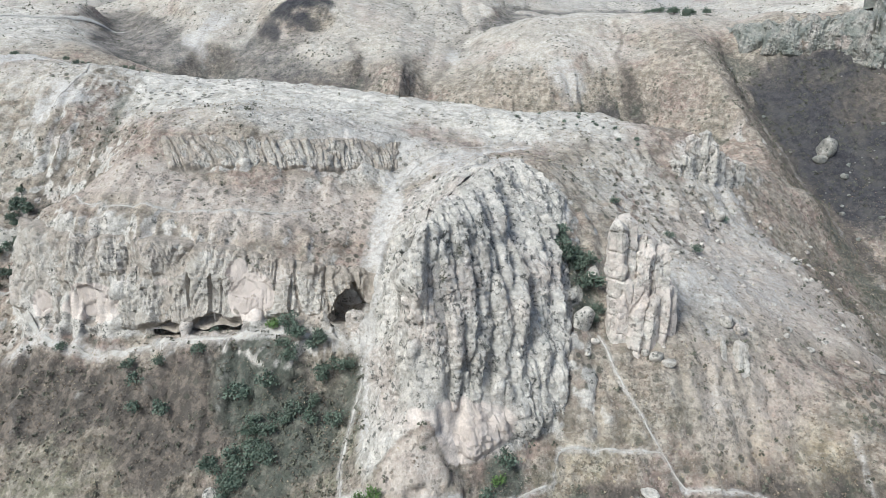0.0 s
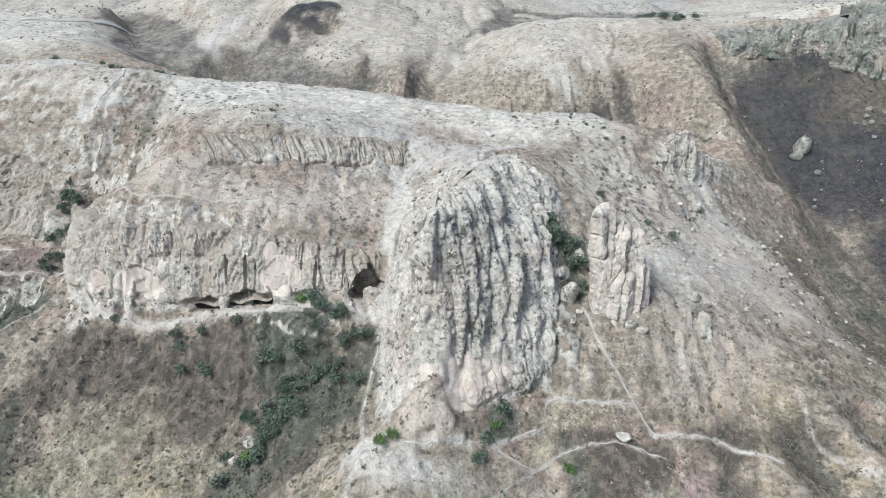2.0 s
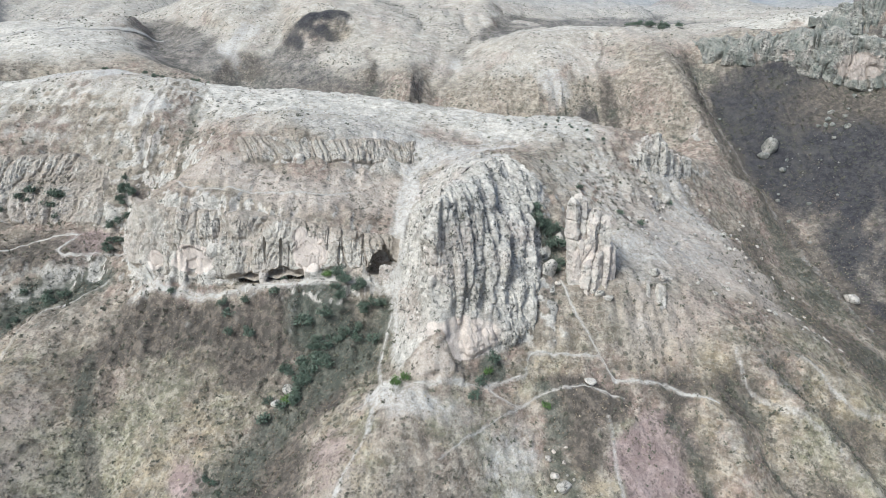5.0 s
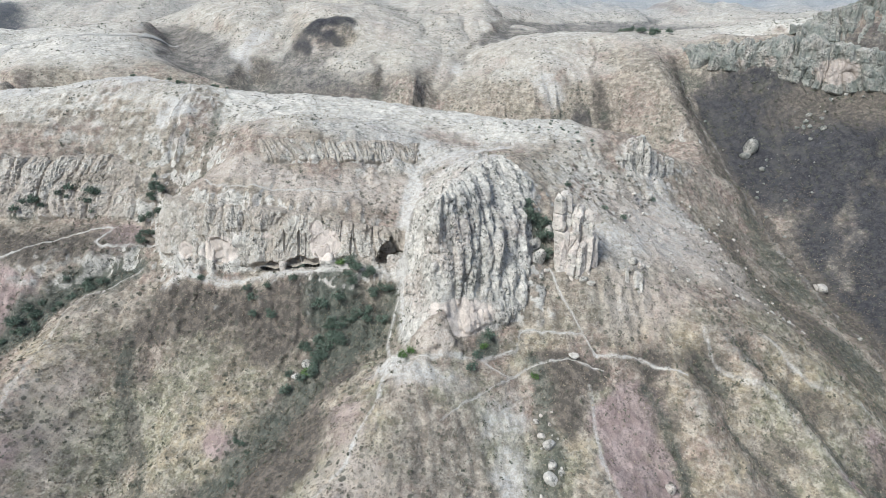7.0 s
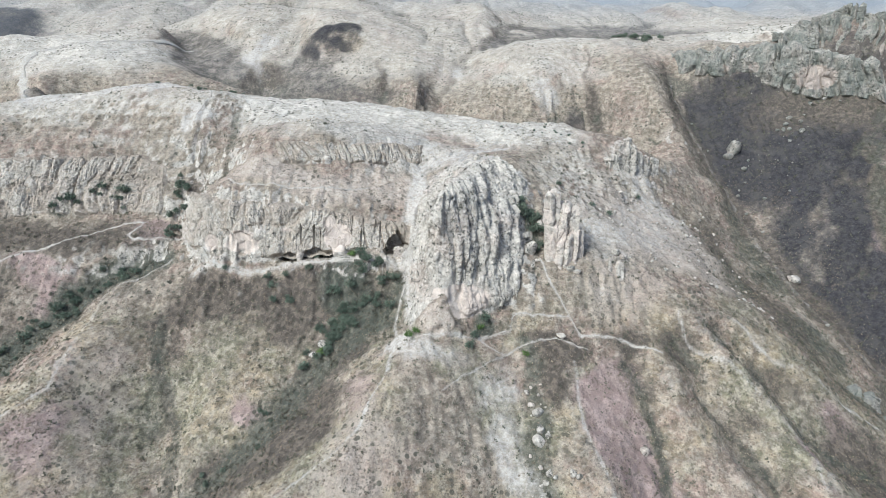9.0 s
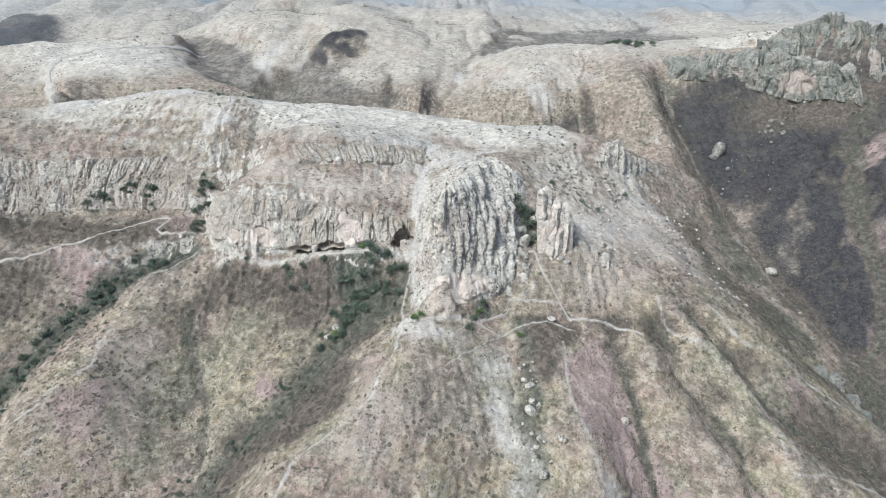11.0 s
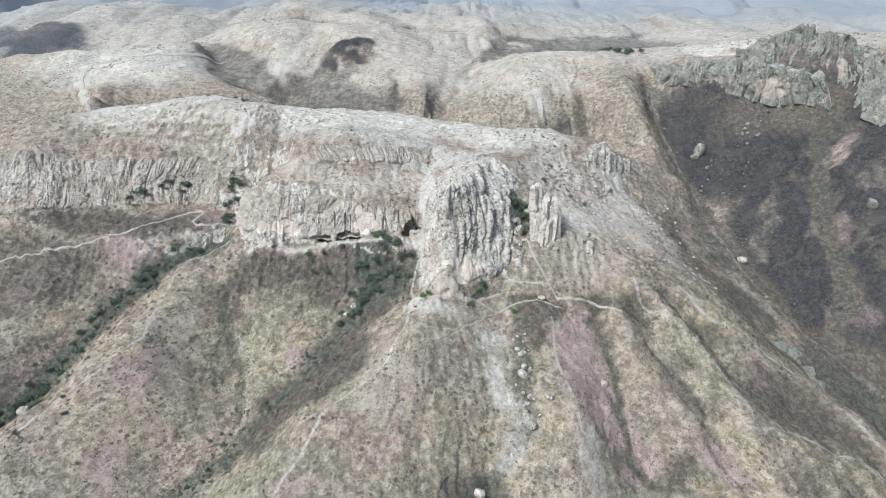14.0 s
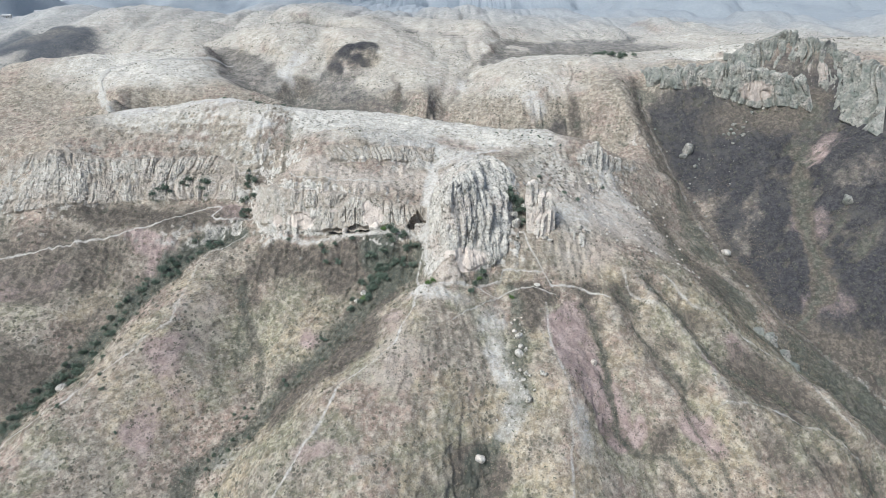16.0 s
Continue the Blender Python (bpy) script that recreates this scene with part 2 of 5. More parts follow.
class Ground:
    """Height of the land, drawn tight between the ridges and gullies."""

    def __init__(self, pts):
        self.c = pts[:, :2] / 100.0
        n = len(pts)
        d = np.hypot(self.c[:, None, 0] - self.c[None, :, 0], self.c[:, None, 1] - self.c[None, :, 1])
        a = np.zeros((n + 3, n + 3))
        a[:n, :n] = d - 0.004 * np.eye(n)
        a[:n, n] = a[n, :n] = 1
        a[:n, n + 1:] = self.c
        a[n + 1:, :n] = self.c.T
        self.w = np.linalg.solve(a, np.concatenate([pts[:, 2], np.zeros(3)]))

    def __call__(self, x, y):
        x, y = np.asarray(x, float), np.asarray(y, float)
        shape = x.shape
        q = np.stack([x.ravel(), y.ravel()], 1) / 100.0
        out = np.empty(len(q))
        n = len(self.c)
        for i in range(0, len(q), 8192):
            b = q[i:i + 8192]
            d = np.sqrt((b[:, 0, None] - self.c[None, :, 0]) ** 2 + (b[:, 1, None] - self.c[None, :, 1]) ** 2)
            out[i:i + 8192] = d @ self.w[:n] + self.w[n] + b @ self.w[n + 1:]
        return out.reshape(shape)


def axis(stops, far_lo, far_hi, grow):
    """Grid lines: (from, to, step) stretches, then ever wider steps to the far ends."""
    mid = np.concatenate([np.arange(lo, hi - 0.5 * st, st) for lo, hi, st in stops] + [[stops[-1][1]]])
    up, s = [mid[-1]], stops[-1][2]
    while up[-1] < far_hi:
        s *= grow
        up.append(up[-1] + s)
    dn, s, at = [], stops[0][2], mid[0]
    while at > far_lo:
        s *= grow
        at -= s
        dn.append(at)
    return np.concatenate([dn[::-1], mid, up[1:]])

# ---------------------------------------------------------------- materials


class Nodes:
    """A short way to write node materials."""

    def __init__(self, name):
        self.mat = bpy.data.materials.new(name)
        self.mat.use_nodes = True
        self.tree = self.mat.node_tree
        self.out = self.tree.nodes["Principled BSDF"]
        self.place = self.tree.nodes.new("ShaderNodeNewGeometry").outputs["Position"]

    def link(self, a, b):
        if isinstance(a, (int, float)):
            b.default_value = a
        elif isinstance(a, tuple):
            b.default_value = (*a, 1) if len(a) == 3 else a
        else:
            self.tree.links.new(a, b)

    def noise(self, size, detail=4, rough=0.55, stretch=None, seed=0.0):
        n = self.tree.nodes.new("ShaderNodeTexNoise")
        n.noise_dimensions = "4D"
        n.inputs["W"].default_value = seed
        n.inputs["Scale"].default_value = 1 / size
        n.inputs["Detail"].default_value = detail
        n.inputs["Roughness"].default_value = rough
        src = self.place
        if stretch:
            m = self.tree.nodes.new("ShaderNodeMapping")
            m.inputs["Scale"].default_value = stretch
            self.link(src, m.inputs["Vector"])
            src = m.outputs[0]
        self.link(src, n.inputs["Vector"])
        return n.outputs["Fac"]

    def cells(self, size, seed=0.0, stretch=None):
        n = self.tree.nodes.new("ShaderNodeTexVoronoi")
        n.inputs["Scale"].default_value = 1 / size
        m = self.tree.nodes.new("ShaderNodeMapping")
        m.inputs["Location"].default_value = (seed, seed * 1.7, seed * 0.6)
        if stretch:
            m.inputs["Scale"].default_value = stretch
        self.link(self.place, m.inputs["Vector"])
        self.link(m.outputs[0], n.inputs["Vector"])
        return n.outputs["Distance"]

    def blocks(self, size, seed=0.0, stretch=(1, 1, 1)):
        """A level of its own for every cell, as rock breaks along joints."""
        n = self.tree.nodes.new("ShaderNodeTexVoronoi")
        n.inputs["Scale"].default_value = 1 / size
        m = self.tree.nodes.new("ShaderNodeMapping")
        m.inputs["Location"].default_value = (seed, seed * 1.7, seed * 0.6)
        m.inputs["Scale"].default_value = stretch
        self.link(self.place, m.inputs["Vector"])
        self.link(m.outputs[0], n.inputs["Vector"])
        return n.outputs["Color"]

    def grain(self, colour, size, lo, hi, seed=0.0):
        """Fine light and dark grain over a colour."""
        v = self.ramp(self.noise(size, 3, 0.7, seed=seed), 0.36, 0.64, lo, hi)
        return self.mix(1.0, colour, v, "MULTIPLY")

    def ramp(self, value, lo, hi, a=0.0, b=1.0):
        n = self.tree.nodes.new("ShaderNodeMapRange")
        n.interpolation_type = "SMOOTHSTEP"
        self.link(value, n.inputs["Value"])
        for key, v in (("From Min", lo), ("From Max", hi), ("To Min", a), ("To Max", b)):
            n.inputs[key].default_value = v
        return n.outputs[0]

    def math(self, op, a, b=0.0):
        n = self.tree.nodes.new("ShaderNodeMath")
        n.operation = op
        self.link(a, n.inputs[0])
        self.link(b, n.inputs[1])
        return n.outputs[0]

    def mix(self, fac, a, b, blend="MIX"):
        n = self.tree.nodes.new("ShaderNodeMix")
        n.data_type = "RGBA"
        n.blend_type = blend
        self.link(fac, n.inputs["Factor"])
        self.link(a, n.inputs["A"])
        self.link(b, n.inputs["B"])
        return n.outputs["Result"]

    def attr(self, name):
        n = self.tree.nodes.new("ShaderNodeAttribute")
        n.attribute_name = name
        return n.outputs["Fac"]

    def random(self):
        return self.tree.nodes.new("ShaderNodeObjectInfo").outputs["Random"]

    def island(self):
        return self.tree.nodes.new("ShaderNodeNewGeometry").outputs["Random Per Island"]

    def finish(self, colour, rough=0.95, bump=None, strength=0.5, depth=0.3):
        self.link(colour, self.out.inputs["Base Color"])
        self.link(rough, self.out.inputs["Roughness"])
        self.out.inputs["Specular IOR Level"].default_value = 0.2
        if bump is not None:
            b = self.tree.nodes.new("ShaderNodeBump")
            b.inputs["Strength"].default_value = strength
            b.inputs["Distance"].default_value = depth
            self.link(bump, b.inputs["Height"])
            self.link(b.outputs[0], self.out.inputs["Normal"])
        return self.mat


def rock_colour(k, shade=1.0):
    """Weathered tuff: pale grey, lichen blots, dark streaks, buff where it has broken."""
    g = lambda r, gr, b: (r * shade, gr * shade, b * shade)
    base = k.mix(k.ramp(k.noise(7, 5, 0.6), 0.42, 0.6), g(0.56, 0.522, 0.46), g(0.425, 0.398, 0.348))
    base = k.mix(k.ramp(k.noise(14, 3, 0.5, seed=4), 0.5, 0.64, 0, 0.8), base, g(0.49, 0.43, 0.375))
    base = k.mix(k.ramp(k.noise(2.2, 7, 0.75, (1, 1, 0.25), 7), 0.56, 0.63, 0, 0.6), base, g(0.19, 0.185, 0.17))
    spots = k.math("MULTIPLY", k.ramp(k.noise(1.1, 5, 0.7, seed=2), 0.52, 0.57), k.ramp(k.noise(4, 6, 0.7, seed=12), 0.45, 0.55))
    base = k.mix(k.math("MULTIPLY", spots, 0.9), base, g(0.095, 0.095, 0.085))
    pale = k.ramp(k.noise(1.4, 5, 0.7, seed=15), 0.54, 0.6, 0, 0.7)
    base = k.mix(pale, base, g(0.615, 0.583, 0.525))
    return k.grain(k.grain(base, 1.8, 0.8, 1.14, 20), 0.5, 0.87, 1.1, 19)


def make_rock(name, warm=False, shade=1.0, moss=0.0, tint=(0.15, 0.168, 0.148)):
    k = Nodes(name)
    col = rock_colour(k, shade)
    if moss:
        col = k.mix(k.ramp(k.noise(5, 6, 0.7, (1, 1, 0.4), 71), 0.38, 0.62, 0.15 * moss, moss), col, tint)
    tone = k.mix(k.ramp(k.noise(3.0, 5, 0.65, (1, 1, 0.4), 31), 0.42, 0.6), (0.62 * shade, 0.54 * shade, 0.475 * shade), (0.5 * shade, 0.43 * shade, 0.375 * shade))
    if warm:
        col = k.mix(k.ramp(k.noise(3.5, 6, 0.7, seed=33), 0.42, 0.56, 0.1, 0.65), col, tone)
    else:
        edge = k.math("MULTIPLY", k.noise(2.2, 6, 0.75, seed=35), 0.9)
        col = k.mix(k.ramp(k.math("ADD", k.attr("pink"), edge), 0.9, 1.05, 0, 0.92), col, tone)
        brush = k.mix(k.ramp(k.noise(1.2, 5, 0.7, seed=37), 0.42, 0.58), (0.26, 0.225, 0.185), (0.37, 0.325, 0.27))
        # brown by the wall's mask: soil on ledges, and the creases
        col = k.mix(k.ramp(k.math("ADD", k.attr("soil_crease"), edge), 0.88, 1.08, 0, 0.9), col, brush)
    rel = k.math("ADD", k.math("MULTIPLY", k.noise(0.9, 9, 0.75), 0.9), k.math("MULTIPLY", k.noise(2.6, 8, 0.75, (1, 1, 0.3), 44), 0.7))
    rel = k.math("ADD", rel, k.math("ADD", k.math("MULTIPLY", k.blocks(1.7, 3, (1, 1, 0.55)), 0.25), k.math("MULTIPLY", k.blocks(0.6, 8, (1, 1, 0.7)), 0.2)))
    return k.finish(col, 0.95, rel, 0.8, 0.9)


ROCK = make_rock("lichened_tuff", shade=0.93)
ROCK_WARM = make_rock("broken_pink_tuff", True)
ROCK_DARK = make_rock("dark_lichened_tuff", shade=0.7, moss=0.8)
ROCK_BUFF = make_rock("buff_tuff", shade=0.9, moss=0.65, tint=(0.385, 0.345, 0.29))


def make_earth():
    k = Nodes("mountain_ground")
    fine, mid, big = k.noise(0.5, 4, 0.75), k.noise(2.4, 6, 0.7, seed=5), k.noise(22, 5, 0.65, seed=6)
    edge = k.math("ADD", k.math("MULTIPLY", k.noise(7, 7, 0.75, seed=8), 0.85), k.math("MULTIPLY", k.noise(1.0, 4, 0.75, seed=9), 0.5))

    def zone(name, hard=0.24):
        v = k.math("ADD", k.attr(name), edge)
        return k.ramp(v, 1.15 - hard, 1.15 + hard)

    col = k.mix(k.ramp(big, 0.4, 0.6), (0.298, 0.25, 0.2), (0.24, 0.205, 0.165))
    lower = k.attr("lower")
    col = k.mix(k.math("MULTIPLY", lower, k.ramp(k.noise(38, 5, 0.65, seed=51), 0.44, 0.57, 0, 0.85)), col, (0.335, 0.278, 0.188))
    col = k.mix(k.ramp(k.noise(30, 5, 0.65, seed=52), 0.47, 0.6, 0, 0.85), col, (0.285, 0.212, 0.175))
    col = k.mix(k.math("MULTIPLY", lower, k.ramp(k.noise(24, 6, 0.7, seed=53), 0.48, 0.6, 0, 0.8)), col, (0.205, 0.2, 0.135))
    col = k.mix(k.ramp(mid, 0.47, 0.56), col, k.mix(0.5, col, (0.42, 0.38, 0.31)))
    col = k.grain(col, 3.2, 0.64, 1.2, 63)
    # small terraces and sheep tracks along the contours
    tread = k.noise(1.3, 5, 0.65, (0.13, 0.13, 1.5), 27)
    col = k.mix(k.ramp(tread, 0.53, 0.62, 0, 0.3), col, (0.42, 0.37, 0.305))
    col = k.mix(k.ramp(tread, 0.46, 0.36, 0, 0.35), col, (0.13, 0.115, 0.095))
    turf = k.mix(k.ramp(mid, 0.45, 0.58), (0.565, 0.53, 0.467), (0.42, 0.39, 0.333))
    turf = k.grain(turf, 5.0, 0.84, 1.12, 64)
    col = k.mix(zone("turf", 0.34), col, turf)
    dust = k.mix(k.ramp(mid, 0.42, 0.6), (0.46, 0.405, 0.345), (0.37, 0.315, 0.265))
    col = k.mix(zone("dust"), col, dust)
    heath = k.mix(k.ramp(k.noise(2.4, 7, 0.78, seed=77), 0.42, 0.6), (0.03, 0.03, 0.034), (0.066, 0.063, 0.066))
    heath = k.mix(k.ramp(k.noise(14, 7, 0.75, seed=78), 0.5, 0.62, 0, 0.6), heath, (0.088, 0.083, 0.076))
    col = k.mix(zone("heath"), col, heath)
    red = k.mix(k.ramp(k.noise(4, 6, 0.7, seed=11), 0.43, 0.58), (0.275, 0.208, 0.188), (0.37, 0.29, 0.262))
    col = k.mix(zone("red"), col, red)
    brush = k.mix(k.ramp(mid, 0.45, 0.58), (0.086, 0.075, 0.063), (0.165, 0.138, 0.112))
    col = k.mix(zone("scrub"), col, brush)
    green = k.mix(k.ramp(mid, 0.45, 0.58), (0.068, 0.075, 0.06), (0.13, 0.13, 0.105))
    col = k.mix(zone("green"), col, green)
    # tufts, low thorn bushes and stones
    open_ = k.math("SUBTRACT", 1.0, k.math("MULTIPLY", k.attr("turf"), 0.8))
    tuft = k.math("MULTIPLY", k.ramp(k.noise(0.7, 4, 0.7, seed=24), 0.53, 0.58), k.ramp(k.noise(6, 6, 0.72, seed=14), 0.42, 0.58))
    col = k.mix(k.math("MULTIPLY", k.math("MULTIPLY", tuft, open_), 0.55), col, (0.10, 0.09, 0.073))
    bush = k.math("MULTIPLY", k.ramp(k.cells(2.6, 5), 0.34, 0.24), k.ramp(k.noise(16, 5, 0.65, seed=25), 0.46, 0.6))
    col = k.mix(k.math("MULTIPLY", bush, 0.8), col, (0.075, 0.075, 0.058))
    dots = k.math("MULTIPLY", k.ramp(k.cells(1.25, 9), 0.36, 0.22), k.ramp(k.noise(5, 6, 0.75, seed=26), 0.44, 0.6))
    col = k.mix(k.math("MULTIPLY", k.math("MULTIPLY", dots, open_), 0.7), col, (0.09, 0.083, 0.067))
    col = k.mix(k.ramp(k.noise(0.7, 4, 0.75, seed=18), 0.585, 0.64, 0, 0.4), col, k.mix(k.math("MAXIMUM", zone("scrub"), zone("heath")), (0.44, 0.395, 0.33), (0.16, 0.145, 0.13)))
    col = k.mix(k.ramp(fine, 0.46, 0.34, 0, 0.28), col, (0.10, 0.09, 0.078))
    col = k.mix(zone("rock"), col, rock_colour(k, 0.9))
    pale = k.mix(k.ramp(k.noise(1.5, 5, 0.75, seed=21), 0.44, 0.6), (0.50, 0.475, 0.435), (0.37, 0.34, 0.30))
    col = k.mix(zone("pale"), col, pale)
    col = k.mix(zone("pink", 0.1), col, k.mix(k.ramp(mid, 0.4, 0.6), (0.62, 0.55, 0.485), (0.52, 0.45, 0.39)))
    # distance haze put into the colour: far ground turns blue-grey
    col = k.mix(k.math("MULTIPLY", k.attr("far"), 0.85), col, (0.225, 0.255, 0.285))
    col = k.grain(col, 0.5, 0.9, 1.09, 61)
    rel = k.math("ADD", k.math("MULTIPLY", fine, 0.6), k.math("ADD", mid, k.math("MULTIPLY", tuft, 0.35)))
    return k.finish(col, 0.97, rel, 0.75, 0.8)


EARTH = make_earth()


def make_plain(name, a, b, size=0.6, rough=0.9, isle=0.0, dark=(0.05, 0.05, 0.04)):
    k = Nodes(name)
    col = k.mix(k.ramp(k.noise(size, 4, 0.65), 0.35, 0.65), a, b)
    if isle:
        col = k.mix(k.ramp(k.island(), 0, 1, 0, isle), col, dark)
    return k.finish(col, rough, k.noise(size * 0.5, 4, 0.7), 0.4, 0.1)


PATH_DUST = make_plain("trodden_dust", (0.43, 0.41, 0.37), (0.33, 0.305, 0.265), 1.1)
LEAF = make_plain("leathery_leaf", (0.10, 0.135, 0.098), (0.14, 0.17, 0.13), 2.5, 0.8, 0.5, (0.075, 0.1, 0.075))
LEAF_BRIGHT = make_plain("fresh_leaf", (0.10, 0.17, 0.05), (0.13, 0.2, 0.07), 2.0, 0.75, 0.4, (0.05, 0.08, 0.03))
BARK = make_plain("grey_bark", (0.2, 0.17, 0.14), (0.13, 0.11, 0.09), 0.3)
TWIG = make_plain("dry_thorn_twigs", (0.19, 0.152, 0.118), (0.255, 0.21, 0.162), 3.0, 0.95, 0.5, (0.12, 0.102, 0.08))
OLIVE = make_plain("olive_scrub_leaf", (0.11, 0.112, 0.084), (0.16, 0.155, 0.115), 3.0, 0.9, 0.5, (0.075, 0.078, 0.06))
STRAW = make_plain("dry_bunch_grass", (0.42, 0.36, 0.25), (0.33, 0.28, 0.2), 3.0, 0.95, 0.4, (0.22, 0.19, 0.14))

# ---------------------------------------------------------------- the ground
FIRST = Ground(landform())
# hollows behind the cliff foot: middle, reach along x and y, floor
CAVES = [(-19.5, 114.5, 5.0, 5.5, -73.0), (-60.8, 112.0, 3.8, 3.6, -75.0), (-50, 112.0, 6.0, 3.8, -74.0)]


def relief(x, y):
    """Height with gullies, flutes in the steep faces and rough ground."""
    wx = 14 * fbm(x / 70, y / 70, octaves=3, seed=3)
    wy = 14 * fbm(x / 70, y / 70, octaves=3, seed=9)
    far = np.maximum(smooth(270, 350, y), np.maximum(smooth(300, 380, np.abs(x)), smooth(-60, -160, y)))
    near = 1 - far
    # flutes: the rim lines are pushed in and out
    fl = np.abs(vnoise(x / 5.5, y / 5.5, seed=21)) + 0.5 * np.abs(vnoise(x / 2.4, y / 2.4, seed=22))
    gx = 2.0 * (fl - 0.6) + 1.2 * vnoise(x / 12, y / 12, seed=23)
    gy = 2.4 * (np.abs(vnoise(x / 4.6, y / 9.0, seed=24)) + 0.6 * np.abs(vnoise(x / 1.9, y / 5.0, seed=25)) - 0.6)
    low = smooth(-68, -84, FIRST(x, y)) * np.maximum(smooth(100, 78, y), smooth(40, 80, x))
    gx = gx * (1 - 0.7 * low) + 4.0 * low * fbm(x / 30, y / 30, octaves=2, seed=27)
    gy = gy * (1 - 0.7 * low) + 3.0 * low * fbm(x / 30, y / 30, octaves=2, seed=28)
    z = FIRST(x + gx * near + 0.3 * far * wx, y + gy * near + 0.3 * far * wy)
    rid = np.abs(vnoise((x + wx) / 95, (y + wy) / 130, seed=31)) + 0.35 * np.abs(vnoise((x + 0.6 * wx) / 34, (y + wy) / 60, seed=33)) + 0.13 * np.abs(vnoise(x / 13, y / 24, seed=34))
    z = z + far * (2.6 + 22 * smooth(480, 720, np.hypot(x, y))) * (np.clip(rid, 0, 1.2) ** 0.9 - 0.45)
    z = z + far * smooth(720, 420, y) * smooth(250, 330, y) * (3.4 * np.abs(vnoise((x + 0.6 * wx) / 30, (y + wy) / 55, seed=35)) + 1.5 * np.abs(vnoise((x + 0.3 * wx) / 12, y / 22, seed=36)) - 1.5)
    away = np.hypot(x, y)
    z = z + smooth(750, 1500, away) * (130 * np.abs(vnoise((x + wx) / 520, (y + wy) / 520, seed=37)) + 45 * np.abs(vnoise(x / 170, y / 200, seed=38)) - 45)
    # rills that fan out down the lower slopes
    ang = np.arctan2(x + 0.9 * wx, 150 - y + 0.9 * wy)
    rad = np.hypot(x, 150 - y)
    rill = 0.3 * np.abs(vnoise(ang * 8, rad / 42, seed=62)) + 0.5 * np.abs(vnoise(ang * 19, rad / 26, seed=63)) + 0.3 * np.abs(vnoise(ang * 50, rad / 20, seed=64)) + 0.16 * np.abs(vnoise(ang * 110, rad / 14, seed=65))
    side = 0.7 + 0.6 * smooth(60, 95, x)
    z = z + low * near * side * 2.6 * (np.clip(rill, 0, 0.6) - 0.35)
    east = smooth(165, 205, x) * smooth(-44, -60, z) * near
    run = 0.8 * y - 0.7 * x + 0.8 * wx
    z = z + east * (7.0 * np.abs(vnoise(run / 34, (x + y) / 150, seed=66)) + 3.6 * np.abs(vnoise(run / 12, (x + y) / 90, seed=67)) + 1.2 * np.abs(vnoise(run / 5, (x + y) / 40, seed=68)) - 5.0)
    for cx, cy, rx, ry, floor in CAVES:
        e = np.maximum(np.abs(x - cx) / rx, np.abs(y - cy) / ry)
        z = np.where(e < 1, np.minimum(z, floor), z)
    z = z + 0.9 * fbm(x / 15, y / 15, octaves=4, seed=40) * (0.5 + 0.5 * near)
    z = z + 0.25 * fbm(x / 1.9, y / 1.9, octaves=2, seed=50) * near
    return z


GX = axis([(-190, -116, 0.95), (-116, 72, 0.58), (72, 190, 0.9)], -2600, 2600, 1.021)
GY = axis([(-45, 62, 0.9), (62, 164, 0.53), (164, 235, 0.9)], -900, 4200, 1.021)
MX, MY = np.meshgrid(GX, GY)
MZ = relief(MX, MY)


def ground_z(x, y):
    """Height of the ground mesh under (x, y)."""
    x, y = np.atleast_1d(np.asarray(x, float)), np.atleast_1d(np.asarray(y, float))
    i = np.clip(np.searchsorted(GX, x) - 1, 0, len(GX) - 2)
    j = np.clip(np.searchsorted(GY, y) - 1, 0, len(GY) - 2)
    u, v = (x - GX[i]) / (GX[i + 1] - GX[i]), (y - GY[j]) / (GY[j + 1] - GY[j])
    return (MZ[j, i] * (1 - u) + MZ[j, i + 1] * u) * (1 - v) + (MZ[j + 1, i] * (1 - u) + MZ[j + 1, i + 1] * u) * v


def soft_mesh(name, verts, faces, flat=False):
    me = bpy.data.meshes.new(name)
    verts, faces = np.asarray(verts, np.float32), np.asarray(faces, np.int32)
    n = faces.shape[1]
    me.vertices.add(len(verts))
    me.vertices.foreach_set("co", verts.ravel())
    me.loops.add(faces.size)
    me.loops.foreach_set("vertex_index", faces.ravel())
    me.polygons.add(len(faces))
    me.polygons.foreach_set("loop_start", np.arange(0, faces.size, n, dtype=np.int32))
    me.polygons.foreach_set("loop_total", np.full(len(faces), n, np.int32))
    me.polygons.foreach_set("use_smooth", np.full(len(faces), not flat, bool))
    me.update(calc_edges=True)
    return me


def sheet(name, mx, my, mz):
    ny, nx = mx.shape
    idx = np.arange(nx * ny).reshape(ny, nx)
    quads = np.stack([idx[:-1, :-1], idx[:-1, 1:], idx[1:, 1:], idx[1:, :-1]], -1).reshape(-1, 4)
    return soft_mesh(name, np.stack([mx, my, mz], -1).reshape(-1, 3), quads)


